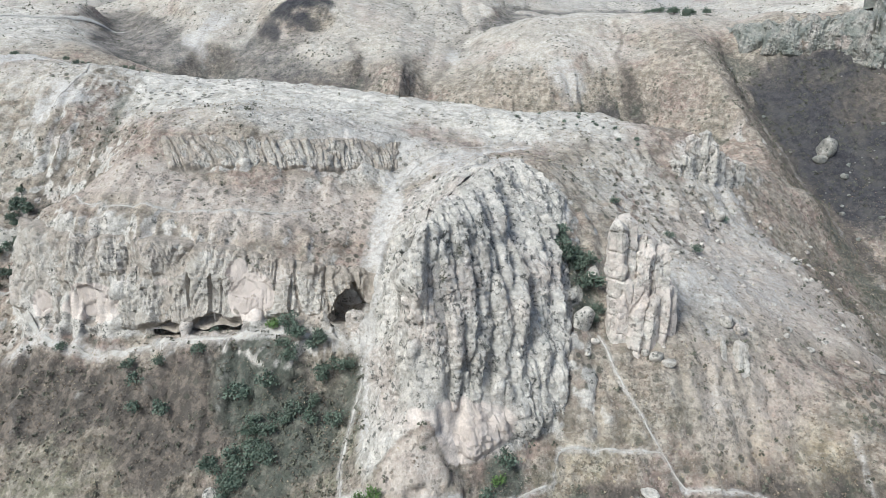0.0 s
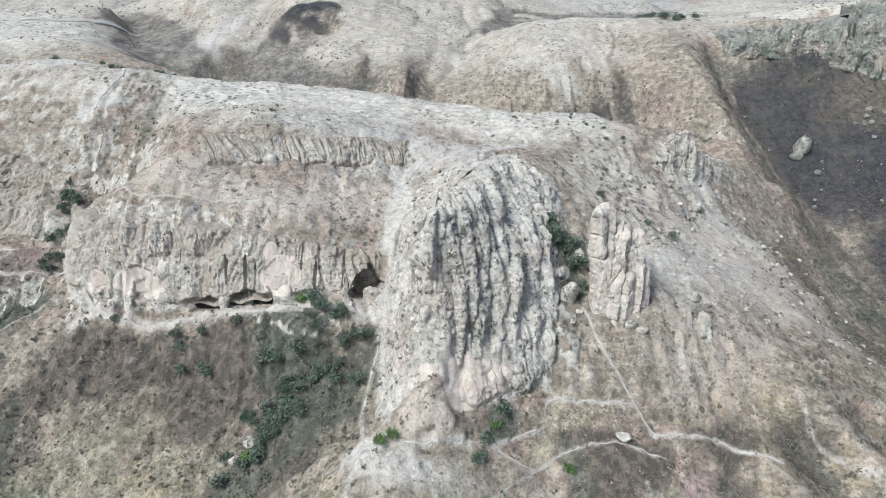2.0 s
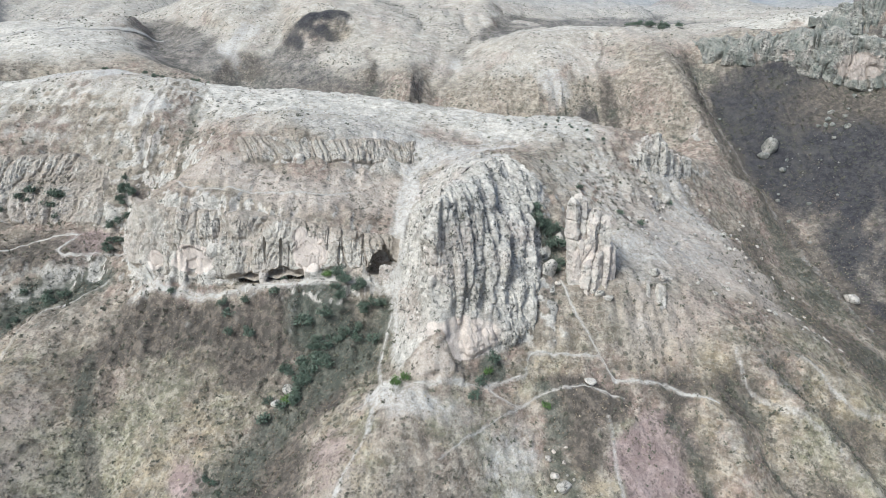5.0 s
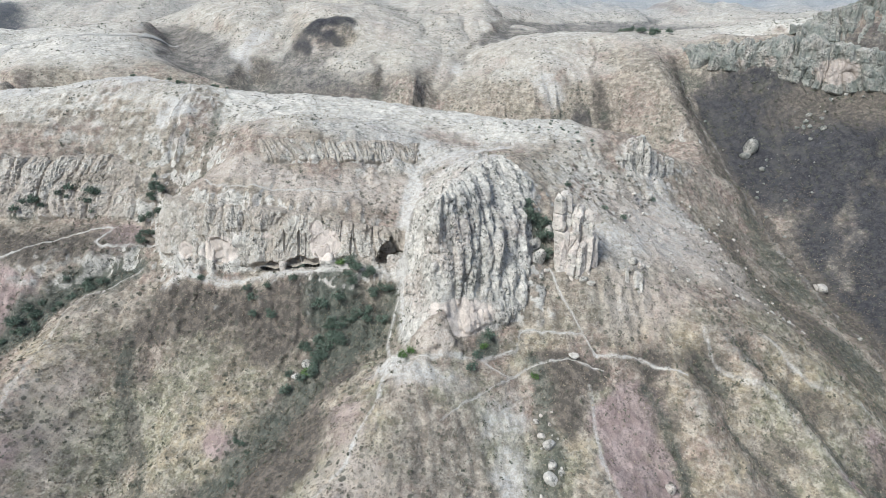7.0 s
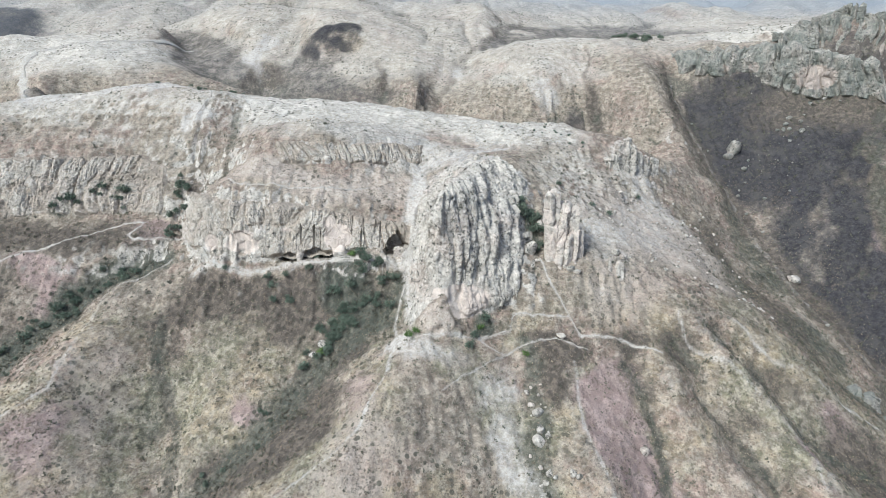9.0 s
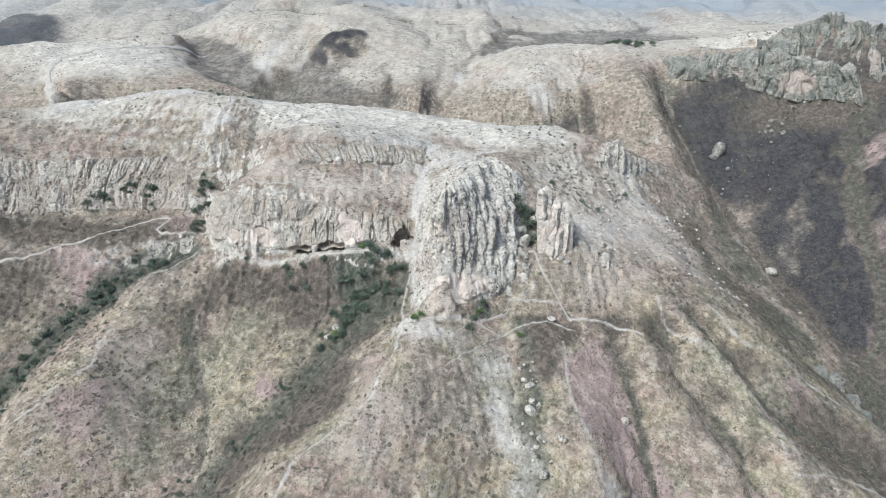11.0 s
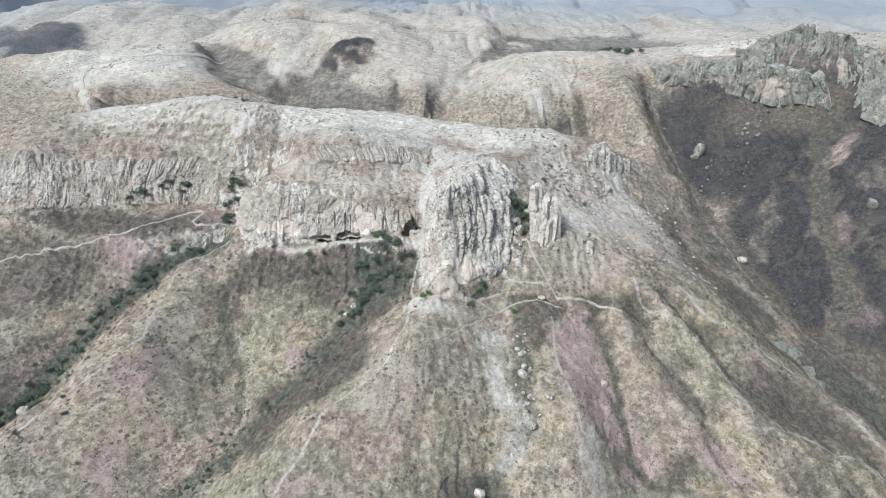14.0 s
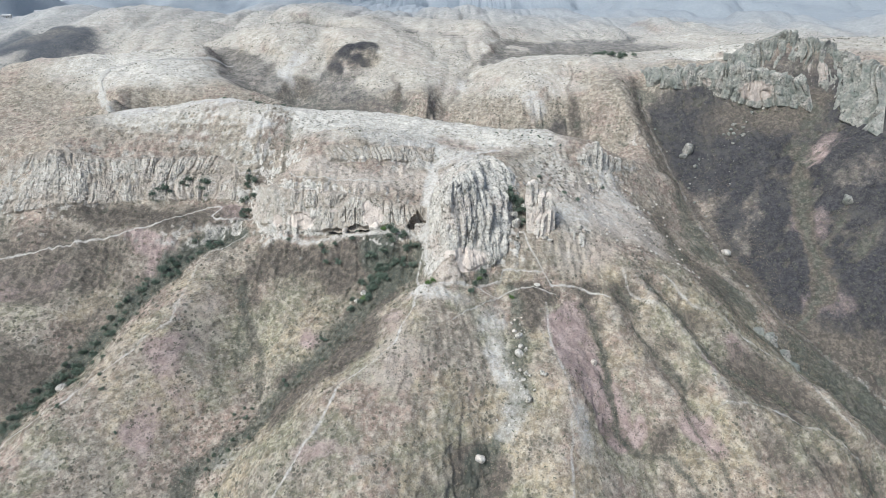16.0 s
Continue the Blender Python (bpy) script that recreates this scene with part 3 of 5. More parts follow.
# footpaths in plan, with their width
PATHS = {
    "footpath_cliff": (1.9, [(-109.6, 130.2), (-101, 119.5), (-90, 110.5), (-76, 107.5), (-59, 107.2), (-41.5, 106), (-25, 106.5), (-17.2, 106)]),
    "footpath_fin": (0.7, [(-17.2, 106), (-15.6, 100), (-17, 93), (-18.5, 80), (-16.5, 69.5), (-8, 66.5), (-1.8, 67.2), (4, 69)]),
    "footpath_west": (0.6, [(-109.6, 130.2), (-120.5, 129), (-130, 127.6), (-132.5, 129.6), (-131, 132.5), (-128.3, 137.4), (-131, 137.8), (-143.4, 133.6), (-160.6, 124.5), (-176.9, 117.8), (-199.6, 110.5), (-218, 106), (-250, 98)]),
    "footpath_tower": (0.55, [(33.4, 97.8), (35.6, 88), (41.2, 79.1), (44.7, 73.8), (52, 73.6), (59, 74), (72, 70)]),
    "footpath_foot": (0.34, [(41.2, 78.4), (32, 77.9), (22, 77.8), (20.8, 72.9), (11, 69.6), (5, 68.6), (-1.8, 67.2)]),
    "footpath_slope": (0.26, [(46.5, 69.3), (36, 71.2), (30.3, 70.8), (24.4, 69.6), (18.9, 66.8), (11, 61), (2.4, 53.9), (-2, 50)]),
    "footpath_link": (0.3, [(18.9, 66.8), (14, 67.4), (10.9, 68.7), (8, 69.8)]),
    "footpath_upper": (0.45, [(-88, 132), (-84, 128), (-76, 126.5), (-66, 127), (-49, 128.5), (-38, 132), (-31.7, 136)]),
    "cart_track": (5.0, [(-235, 236), (-249, 258), (-266, 283), (-276, 305), (-277, 322), (-262, 338), (-246, 350), (-222, 372), (-205, 400)]),
    "footpath_knoll": (1.2, [(-176, 206), (-150, 208), (-132, 205), (-115, 199), (-112.6, 191.7), (-114.9, 182), (-117, 172)]),
    "footpath_pass": (0.5, [(-21, 152), (-16, 151), (-11, 148), (-6, 158), (6, 168), (22, 176), (38, 200), (50, 224)]),
}

# patches of ground: (east, north, reach along x, reach along y, strength)
PATCH = {
    "dust": [(-4, 70.8, 6, 3.6, 1.1), (-60, 131, 44, 12, 0.75), (-30, 136, 20, 16, 0.75), (-90, 145, 14, 16, 0.5), (62, 92, 24, 16, 0.5), (86, 130, 34, 36, 0.8), (-25, 30, 20, 26, 0.5), (-118, 60, 14, 30, 0.45), (44, 30, 5, 30, 0.4)],
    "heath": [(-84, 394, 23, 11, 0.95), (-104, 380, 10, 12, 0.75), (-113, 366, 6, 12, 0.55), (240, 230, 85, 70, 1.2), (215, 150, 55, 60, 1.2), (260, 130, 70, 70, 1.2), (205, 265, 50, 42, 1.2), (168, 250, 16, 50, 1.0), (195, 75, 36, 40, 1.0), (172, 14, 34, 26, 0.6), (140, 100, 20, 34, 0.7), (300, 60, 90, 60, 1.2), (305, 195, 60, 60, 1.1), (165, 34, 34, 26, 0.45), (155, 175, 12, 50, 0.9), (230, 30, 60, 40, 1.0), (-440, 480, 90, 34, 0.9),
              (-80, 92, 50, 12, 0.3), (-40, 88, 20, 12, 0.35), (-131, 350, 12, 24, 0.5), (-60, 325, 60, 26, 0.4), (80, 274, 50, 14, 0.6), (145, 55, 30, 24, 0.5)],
    "red": [(-126, 133, 9, 6, 1.20), (-165, 113, 20, 6, 0.90), (-149, 107, 14, 6, 1.01), (-219, 90, 22, 9, 0.90), (-62, 62, 9, 6, 0.7), (50, 53, 12, 13, 1.1), (53, 36, 11, 13, 1.1), (60, 24, 10, 9, 1.0),
            (57, 64, 8, 5, 0.8), (70, 20, 9, 6, 0.8), (105, 15, 10, 8, 0.8), (108, 39, 8, 6, 0.75), (136, 58, 10, 7, 0.75), (-121, 40, 10, 20, 0.6), (-128, 10, 12, 14, 0.6), (241, 205, 10, 12, 0.78), (222, 165, 14, 14, 0.45), (250, 215, 14, 10, 0.5), (205, 110, 14, 12, 0.42), (-125, 43, 12, 7, 0.6), (-55, 96, 9, 5, 0.5), (-27, 52, 12, 10, 0.5), (134, 52, 10, 7, 0.67), (-52, -5, 12, 8, 0.56)],
    "green": [(-152, 149, 14, 5, 1.0), (-32, 92, 14, 10, 0.95), (31, 108, 4, 11, 0.9), (126, 128, 12, 22, 0.55), (150, 111, 12, 14, 0.6), (117, 154, 12, 18, 0.45), (147, 155, 8, 20, 0.6), (-101, 68, 6, 16, 0.5), (12, 73, 4, 3, 0.9), (-13, 66, 3, 2, 0.8)],
    "scrub": [(-46, 52, 13, 20, 1.0), (-58, 38, 14, 18, 1.0), (-68, 26, 14, 14, 0.85), (34, 61, 6, 12, 0.95), (40, 73, 8, 5, 0.9), (-60, 330, 50, 24, 0.2), (-131, 352, 8, 18, 0.4), (-20, 312, 8, 14, 0.35), (80, 284, 50, 14, 0.35), (75, 270, 50, 12, 0.5), (96, 285, 6, 30, 0.7), (146, 260, 12, 60, 0.55), (63, 62, 12, 9, 0.55), (62, 74, 14, 7, 0.62), (80, 72, 12, 8, 0.62), (34, 75, 7, 5, 0.9), (88, 80, 10, 7, 0.6), (-208, 85, 14, 12, 0.6), (-197, 48, 20, 18, 0.75), (85, 11, 12, 9, 0.7), (8, -1, 11, 8, 0.8),
              (141, 6, 16, 9, 0.7), (174, 34, 14, 12, 0.75), (-75, 97, 22, 8, 0.5), (150, 40, 40, 30, 0.68), (150, 12, 30, 18, 0.65), (122, 28, 18, 14, 0.5), (195, 75, 34, 34, 0.6), (-440, 485, 50, 20, 0.6), (-170, 130, 60, 13, 0.75), (-205, 100, 50, 25, 0.6), (-180, 70, 30, 26, 0.35), (138, 112, 15, 36, 0.72), (129, 152, 10, 34, 0.6), (262, 262, 60, 26, 0.6), (-40, 99, 22, 5, 0.75), (-100, 105, 12, 9, 0.55), (225, 262, 50, 18, 0.5), (24, 112, 6, 10, 0.5),
              (-85, 98, 36, 10, 0.9), (-50, 90, 26, 12, 0.78), (-60, 86, 18, 8, 0.55), (-40, 84, 26, 14, 0.45), (-95, 82, 20, 12, 0.36), (-70, 72, 20, 10, 0.3), (-125, 108, 14, 7, 0.4), (-112, 155, 9, 22, 0.5), (-80, 88, 60, 14, 0.42), (-31, 76, 9, 8, 0.8), (-40, 62, 9, 9, 0.85), (-76, 44, 9, 9, 0.7), (97, 50, 9, 6, 0.6), (105, 36, 6, 8, 0.5), (147, 80, 14, 10, 0.5), (120, 73, 14, 7, 0.5)],
    "pale": [(-16, 68, 5, 4, 1.0), (17, 56, 8, 12, 0.5), (20, 38, 7.5, 15, 0.56), (19, 17, 7, 12, 0.5), (-142, 204, 12, 9, 0.9), (-115, 180, 8, 8, 0.8), (-159, 201, 12, 8, 0.7), (-150, -5, 13, 7, 0.36), (-33, -11, 10, 8, 0.34), (-141, 385, 8, 40, 0.6), (10, 352, 8, 20, 0.55), (62, 300, 12, 10, 0.55), (-192, 194, 18, 12, 0.6),
             (29, 131, 4, 9, 0.95), (-86, 13, 12, 8, 0.34), (45, 12, 7, 11, 0.5), (-12, 138, 4, 16, 0.9), (10, 150, 18, 16, 0.55), (-90, 110, 9, 4, 0.6), (-4, 64, 16, 5, 0.55), (60, 92, 14, 10, 0.3), (80, 130, 24, 26, 0.46), (98, 165, 16, 22, 0.46), (58, 116, 18, 20, 0.5), (-15, 165, 20, 10, 0.5)],
    "turf": [(-45, 164, 48, 14, 0.55), (-60, 205, 70, 42, 1.0), (30, 205, 50, 36, 0.95), (-175, 215, 70, 32, 0.8), (-108, 192, 36, 26, 0.6), (-55, 130, 42, 8, 0.1), (-260, 340, 90, 60, 0.75), (80, 390, 90, 60, 0.62), (60, 150, 30, 40, 0.55), (92, 145, 28, 36, 0.6), (230, 370, 90, 60, 0.7), (-20, 480, 120, 70, 0.5), (60, 335, 40, 22, 0.5), (66, 318, 60, 30, 0.55), (-165, 184, 64, 20, 0.62), (-120, 172, 16, 20, 0.45)],
}
# smooth broken faces on the cliffs: place and reach
SCARS = [(-80, 112, -68, 7.5, 7, 4.2, 1.2), (-93, 116, -70, 3, 5, 3, 1.1), (-62, 111, -64, 3, 6, 1.2, 1.0), (-42, 112, -66, 5.5, 7, 5, 1.15), (-45, 113, -61, 3, 6, 3, 0.9), (3, 75, -72, 13, 8, 5.5, 0.95)]


def masks():
    x, y, z = MX.ravel(), MY.ravel(), MZ.ravel()
    gy_, gx_ = np.gradient(MZ)
    sx = gx_ / np.gradient(GX)[None, :]
    sy = gy_ / np.gradient(GY)[:, None]
    slope = np.hypot(sx, sy).ravel()
    got = {}

    def blur(v, n):
        for ax in (0, 1):
            c = np.cumsum(np.pad(v, [(n + 1, n) if i == ax else (0, 0) for i in (0, 1)], mode="edge"), axis=ax)
            v = (np.take(c, range(2 * n + 1, c.shape[ax]), ax) - np.take(c, range(0, c.shape[ax] - 2 * n - 1), ax)) / (2 * n + 1)
        return v

    soft_z = blur(blur(MZ, 6), 6)
    wide_z = blur(blur(MZ, 18), 18)
    cell = np.minimum(np.gradient(GX)[None, :], np.gradient(GY)[:, None]) + 0.25
    broad = ((wide_z - MZ) / (3 * cell)).ravel()
    dip = ((soft_z - MZ) / (np.minimum(np.gradient(GX)[None, :], np.gradient(GY)[:, None]) + 0.25)).ravel()
    xw = x + 7 * fbm(x / 22, y / 22, octaves=3, seed=81) + 0.03 * np.maximum(y - 250, 0) * vnoise(x / 40, y / 40, seed=83)
    yw = y + 7 * fbm(x / 22, y / 22, octaves=3, seed=82) + 0.08 * np.maximum(y - 250, 0) * vnoise(x / 40, y / 40, seed=84)
    for key, blobs in PATCH.items():
        v = np.zeros(x.shape)
        for bx, by, rx, ry, s in blobs:
            d = np.hypot((xw - bx) / rx, (yw - by) / ry) if rx > 6 else np.hypot((x - bx) / rx, (y - by) / ry)
            v = np.maximum(v, s * smooth(1.5, 0.3, d))
        got[key] = v
    for line, wide, s in (("green_gully", 8, 0.6), ("creek_west", 8, 0.75), ("boulder_gully", 4.5, 0.6), ("red_gully", 2, 0.5), ("drain", 3.5, 0.5), ("far_gully", 2.5, 0.5), ("tan_drain", 2, 0.45), ("east_drain", 3, 0.55), ("outcrop_drain", 4, 0.6), ("butte_gully", 4, 0.5)):
        got["green"] = np.maximum(got["green"], s * smooth(wide * 1.7, wide * 0.2, far_from(LAND[line], 0.4 * x + 0.6 * xw, 0.4 * y + 0.6 * yw)))
    river = far_from(LAND["river"], x, y)
    got["pale"] = np.maximum(got["pale"], 0.35 * smooth(3, 0.6, river))
    for line, wide, s in (("pale_gully", 6, 0.4), ("track_gully", 7, 0.3), ("hill_gully", 5, 0.45), ("hill_crease", 2.5, 0.5), ("dark_cleft", 5, 0.5), ("far_gully", 4, 1.0), ("river", 9, 0.6), ("west_valley", 16, 0.45), ("tan_drain", 1.6, 0.5), ("red_gully", 1.6, 0.5), ("east_drain", 2.4, 0.55), ("outcrop_drain", 4, 0.6), ("drain", 3, 0.5)):
        got["scrub"] = np.maximum(got["scrub"], s * smooth(wide * 1.6, wide * 0.2, far_from(LAND[line], 0.4 * x + 0.6 * xw, 0.4 * y + 0.6 * yw)))
    for line in ("gully", "pass"):
        got["pale"] = np.maximum(got["pale"], 0.62 * smooth(6, 1, far_from(LAND[line], x, y)))
    for wide, line in PATHS.values():
        d = far_from([(*p, 0) for p in line], x, y)
        got["pale"] = np.maximum(got["pale"], 0.5 * smooth(wide * 1.1 + 0.7, wide * 0.3, d))
    for line in ("path_rib", "red_ridge", "tan_rib", "long_rib", "ridge_west", "spur"):
        got["pale"] = np.maximum(got["pale"], 0.5 * smooth(1.4, 0.2, far_from(LAND[line], 0.6 * x + 0.4 * xw, 0.6 * y + 0.4 * yw)))
    low = smooth(-72, -86, z) * smooth(105, 90, y)
    got["lower"] = 0.15 + 0.85 * low
    rock = smooth(0.75, 1.35, slope) * (1 - 0.85 * low)
    for bx, by, rx, ry, s in ((6, 112, 22, 38, 1.2), (-60, 112, 55, 10, 0.45), (-20, 162, 40, 16, 0.6), (-165, 165, 60, 22, 0.45), (88, 182, 14, 12, 0.6), (-6, 92, 10, 26, 1.1)):
        rock = np.maximum(rock, s * smooth(1.3, 0.6, np.hypot((x - bx) / rx, (y - by) / ry)))
    rock = rock * (1 - 0.95 * smooth(-74.5, -77.5, z) * smooth(-13, -17, x) * smooth(116, 110, y))
    rock = rock * (1 - 0.9 * smooth(160, 180, x) * smooth(-50, -56, z)) * (1 - 0.8 * smooth(330, 380, y))
    rock = rock * (1 - 0.85 * smooth(135, 150, x) * smooth(170, 190, y)) * (1 - 0.45 * smooth(-115, -130, x))
    rock = rock * (1 - 0.75 * smooth(-75, -79, z) * smooth(86, 78, y) * smooth(-10, -5, x))
    rock = rock * (1 - 0.93 * smooth(236, 258, y)) * (1 - 0.85 * smooth(96, 112, x) * smooth(-66, -72, z)) * (1 - 0.9 * smooth(30, 36, x) * smooth(128, 112, y) * smooth(96, 84, x))
    mound = smooth(1.25, 0.75, np.hypot((x + 4) / 7.5, (y - 70.6) / 4.2))
    rock = rock * (1 - 0.95 * mound)
    got["rock"] = rock
    # scrub grows in hollows; its dark colour also stands in for relief shade
    got["green"] = np.maximum(got["green"], 0.5 * smooth(0.5, 2.2, dip) * (1 - rock) * (1 - 0.7 * smooth(300, 420, y)))
    got["scrub"] = np.maximum(got["scrub"], 0.34 * smooth(0.25, 1.5, dip) * (1 - rock) * (1 - 0.6 * smooth(290, 380, y)))
    east = smooth(160, 185, x)
    # hollows darker, crests lighter: relief shading put into scrub and heath
    got["scrub"] = got["scrub"] * (1 - 0.45 * smooth(0.1, 1.0, -broad) * np.maximum(low, east)) + (0.16 * low + 0.15 * east) * smooth(0.0, 1.0, broad)
    got["heath"] = np.maximum(got["heath"], low * (0.04 + 0.2 * smooth(-0.1, 0.9, broad))) * (1 - 0.38 * east * smooth(0.05, 0.7, -broad)) * (1 - 0.4 * smooth(9, 2, far_from(LAND["far_rib"], xw, yw)))
    course = np.array(sorted(LAND["river"], key=lambda p: p[1]))
    beyond = np.maximum(smooth(-7, 5, x - np.interp(y, course[:, 1], course[:, 0]) + 3 * vnoise(x / 6, y / 6, seed=85)), smooth(315, 330, y))
    beyond = np.where(x > 90, beyond, 1.0)
    got["green"] = np.maximum(got["green"], 0.55 * (1 - beyond) * smooth(0.3, 0.9, got["heath"]))
    got["heath"] = got["heath"] * (0.15 + 0.85 * beyond)
    got["dust"] = np.maximum(got["dust"], 0.3 * smooth(9, 2, far_from(LAND["far_rib"], xw, yw)))
    # heath in far hollows, doubling as painted gully shade
    got["heath"] = np.maximum(got["heath"], smooth(285, 320, y) * smooth(0.1, 1.1, broad) * 0.5)
    got["scrub"] = np.maximum(got["scrub"], 0.2 * low)
    # crests paler, so that colour brings out the relief
    got["pale"] = np.maximum(got["pale"], 0.3 * smooth(0.3, 1.3, -dip) * (1 - smooth(150, 175, x)) * (1 - 0.8 * smooth(225, 250, y)))
    pink = np.zeros(x.shape)
    for bx, by, bz, rx, ry, rz, s in SCARS:
        d = np.sqrt(((x - bx) / rx) ** 2 + ((y - by) / ry) ** 2 + ((z - bz) / rz) ** 2)
        pink = np.maximum(pink, s * smooth(1.3, 0.7, d))
    pink = pink * np.where(y < 92, smooth(-8, -4, x), 1.0)
    got["pink"] = pink * (1 - 0.9 * mound)
    # how much painted haze, growing with distance
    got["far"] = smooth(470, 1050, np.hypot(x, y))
    got["turf"] = np.maximum(got["turf"], 0.5 * smooth(280, 350, y)) * smooth(1.0, 0.5, slope)
    hills = smooth(275, 300, y)
    # far scrub on steep ground; hollows also darkened as painted shade
    got["scrub"] = np.maximum(got["scrub"], hills * (0.08 * smooth(0.35, 0.85, slope) + 0.26 * smooth(0.1, 1.1, dip) + 0.1 * smooth(0.1, 0.9, broad)))
    return got


ZONES = masks()


FIN_FEET = [(-8, 148), (-13, 126), (-14, 104), (-15, 90), (-14, 80), (-10.5, 75.5), (-4, 74.3), (2, 73.6), (7, 72.6), (12, 75), (19, 77.3), (25.5, 81.5), (28.5, 95), (30.5, 108), (31.5, 121), (33, 134)]
# where a rock wall stands in front, the soil lies a little behind it
BEHIND = [
    ([(-8, 140), (-13, 126), (-14, 104), (-14.5, 90), (-13, 85), (-8, 81), (0, 80), (8, 79.5), (15, 82), (24, 86), (28, 95), (30, 108), (31, 121), (30, 130), (6, 136)], 2.4),
    ([(-107, 140), (-99, 131), (-84, 121.5), (-45, 119.5), (-17, 121), (-16, 111), (-46, 110), (-79, 111.5), (-92.5, 115), (-104, 122.5)], 2.0),
    ([(-71, 147), (-55, 149), (-35, 153.5), (-22, 160), (-11, 166), (-11, 158), (-19, 154.5), (-32, 148.7), (-50, 144.5), (-67, 140.5)], 1.5),
    ([(-124, 157), (-138, 163), (-165, 158), (-195, 154), (-232, 148), (-232, 126), (-214, 129), (-190, 137), (-165, 143), (-140, 143), (-123, 141)], 2.0),
]


def weathered():
    """The ground's vertices, with steep rock pushed in and out level by level."""
    gy_, gx_ = np.gradient(MZ)
    sx, sy = gx_ / np.gradient(GX)[None, :], gy_ / np.gradient(GY)[:, None]
    sl = np.hypot(sx, sy) + 1e-6
    k = smooth(0.8, 1.6, sl) * smooth(330, 250, np.hypot(MX, MY - 120))
    d = 1.1 * fbm(MX / 3.2, MY / 3.2, MZ / 3.6, 3, 95) + 0.9 * (np.abs(vnoise(MX / 5, MY / 5, MZ / 2.2, 97)) - 0.35)
    low = np.zeros_like(MZ)
    for poly, deep in BEHIND:
        low = np.maximum(low, deep * smooth(0.55, 1.0, inside(poly, MX, MY, 2.4)))
    return MX - k * d * sx / sl, MY - k * d * sy / sl, MZ - low


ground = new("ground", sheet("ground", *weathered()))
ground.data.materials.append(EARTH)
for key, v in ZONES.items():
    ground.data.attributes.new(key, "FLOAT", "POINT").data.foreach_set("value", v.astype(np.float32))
tagged(ground, "dry rocky mountainside with pale ridges and thorn scrub", "ground", kind="structure")


def ribbon(name, wide, line, label):
    """A trodden path that follows the ground."""
    c = along([(*p, 0) for p in line], 0.7)[:, :2]
    for _ in range(6):
        c[1:-1] = 0.25 * c[:-2] + 0.5 * c[1:-1] + 0.25 * c[2:]
    c = c + 0.2 * np.stack([vnoise(c[:, 0] / 4, c[:, 1] / 4, seed=71), vnoise(c[:, 0] / 4, c[:, 1] / 4, seed=72)], 1)
    t = np.gradient(c, axis=0)
    t /= np.linalg.norm(t, axis=1)[:, None] + 1e-9
    side = np.stack([-t[:, 1], t[:, 0]], 1)
    w = wide * 0.4 * np.clip(0.62 + 0.65 * vnoise(c[:, 0] / 3, c[:, 1] / 3, seed=73) + 0.3 * vnoise(c[:, 0] / 11, c[:, 1] / 11, seed=74), 0.08, 1.4)
    offs = np.array([-1.25, -0.9, -0.3, 0.3, 0.9, 1.25])
    drop = np.array([-0.35, 0.1, 0.16, 0.16, 0.1, -0.35])
    px = c[:, 0, None] + side[:, 0, None] * offs * w[:, None]
    py = c[:, 1, None] + side[:, 1, None] * offs * w[:, None]
    pz = ground_z(px.ravel(), py.ravel()).reshape(px.shape)
    mid = pz[:, 1:5].mean(1, keepdims=True)
    pz = np.maximum(pz, 0.6 * pz + 0.4 * mid) + drop
    pz = pz + (0.35 if wide > 4 else 0.0)
    ob = new(name, sheet(name, px, py, pz))
    ob.data.materials.append(PATH_DUST)
    return tagged(ob, label, "path", kind="structure")


for name, (wide, line) in PATHS.items():
    ribbon(name, wide, line, "pale dusty cart track over grassy hill" if "track" in name else "pale dusty trodden footpath across dry slope")

# ---------------------------------------------------------------- rock formations


def thing(name, at, label, category, group="", kind=""):
    ob = new(name)
    ob.empty_display_size = 1.0
    ob.location = at
    return tagged(ob, label, category, group, kind)


def part(name, me, material, parent, label=""):
    ob = new(name, me)
    ob.data.materials.append(material)
    ob.parent = parent
    ob.matrix_parent_inverse = Matrix.Translation(-Vector(parent.location)) if parent.type == "EMPTY" else Matrix()
    return tagged(ob, label) if label else ob


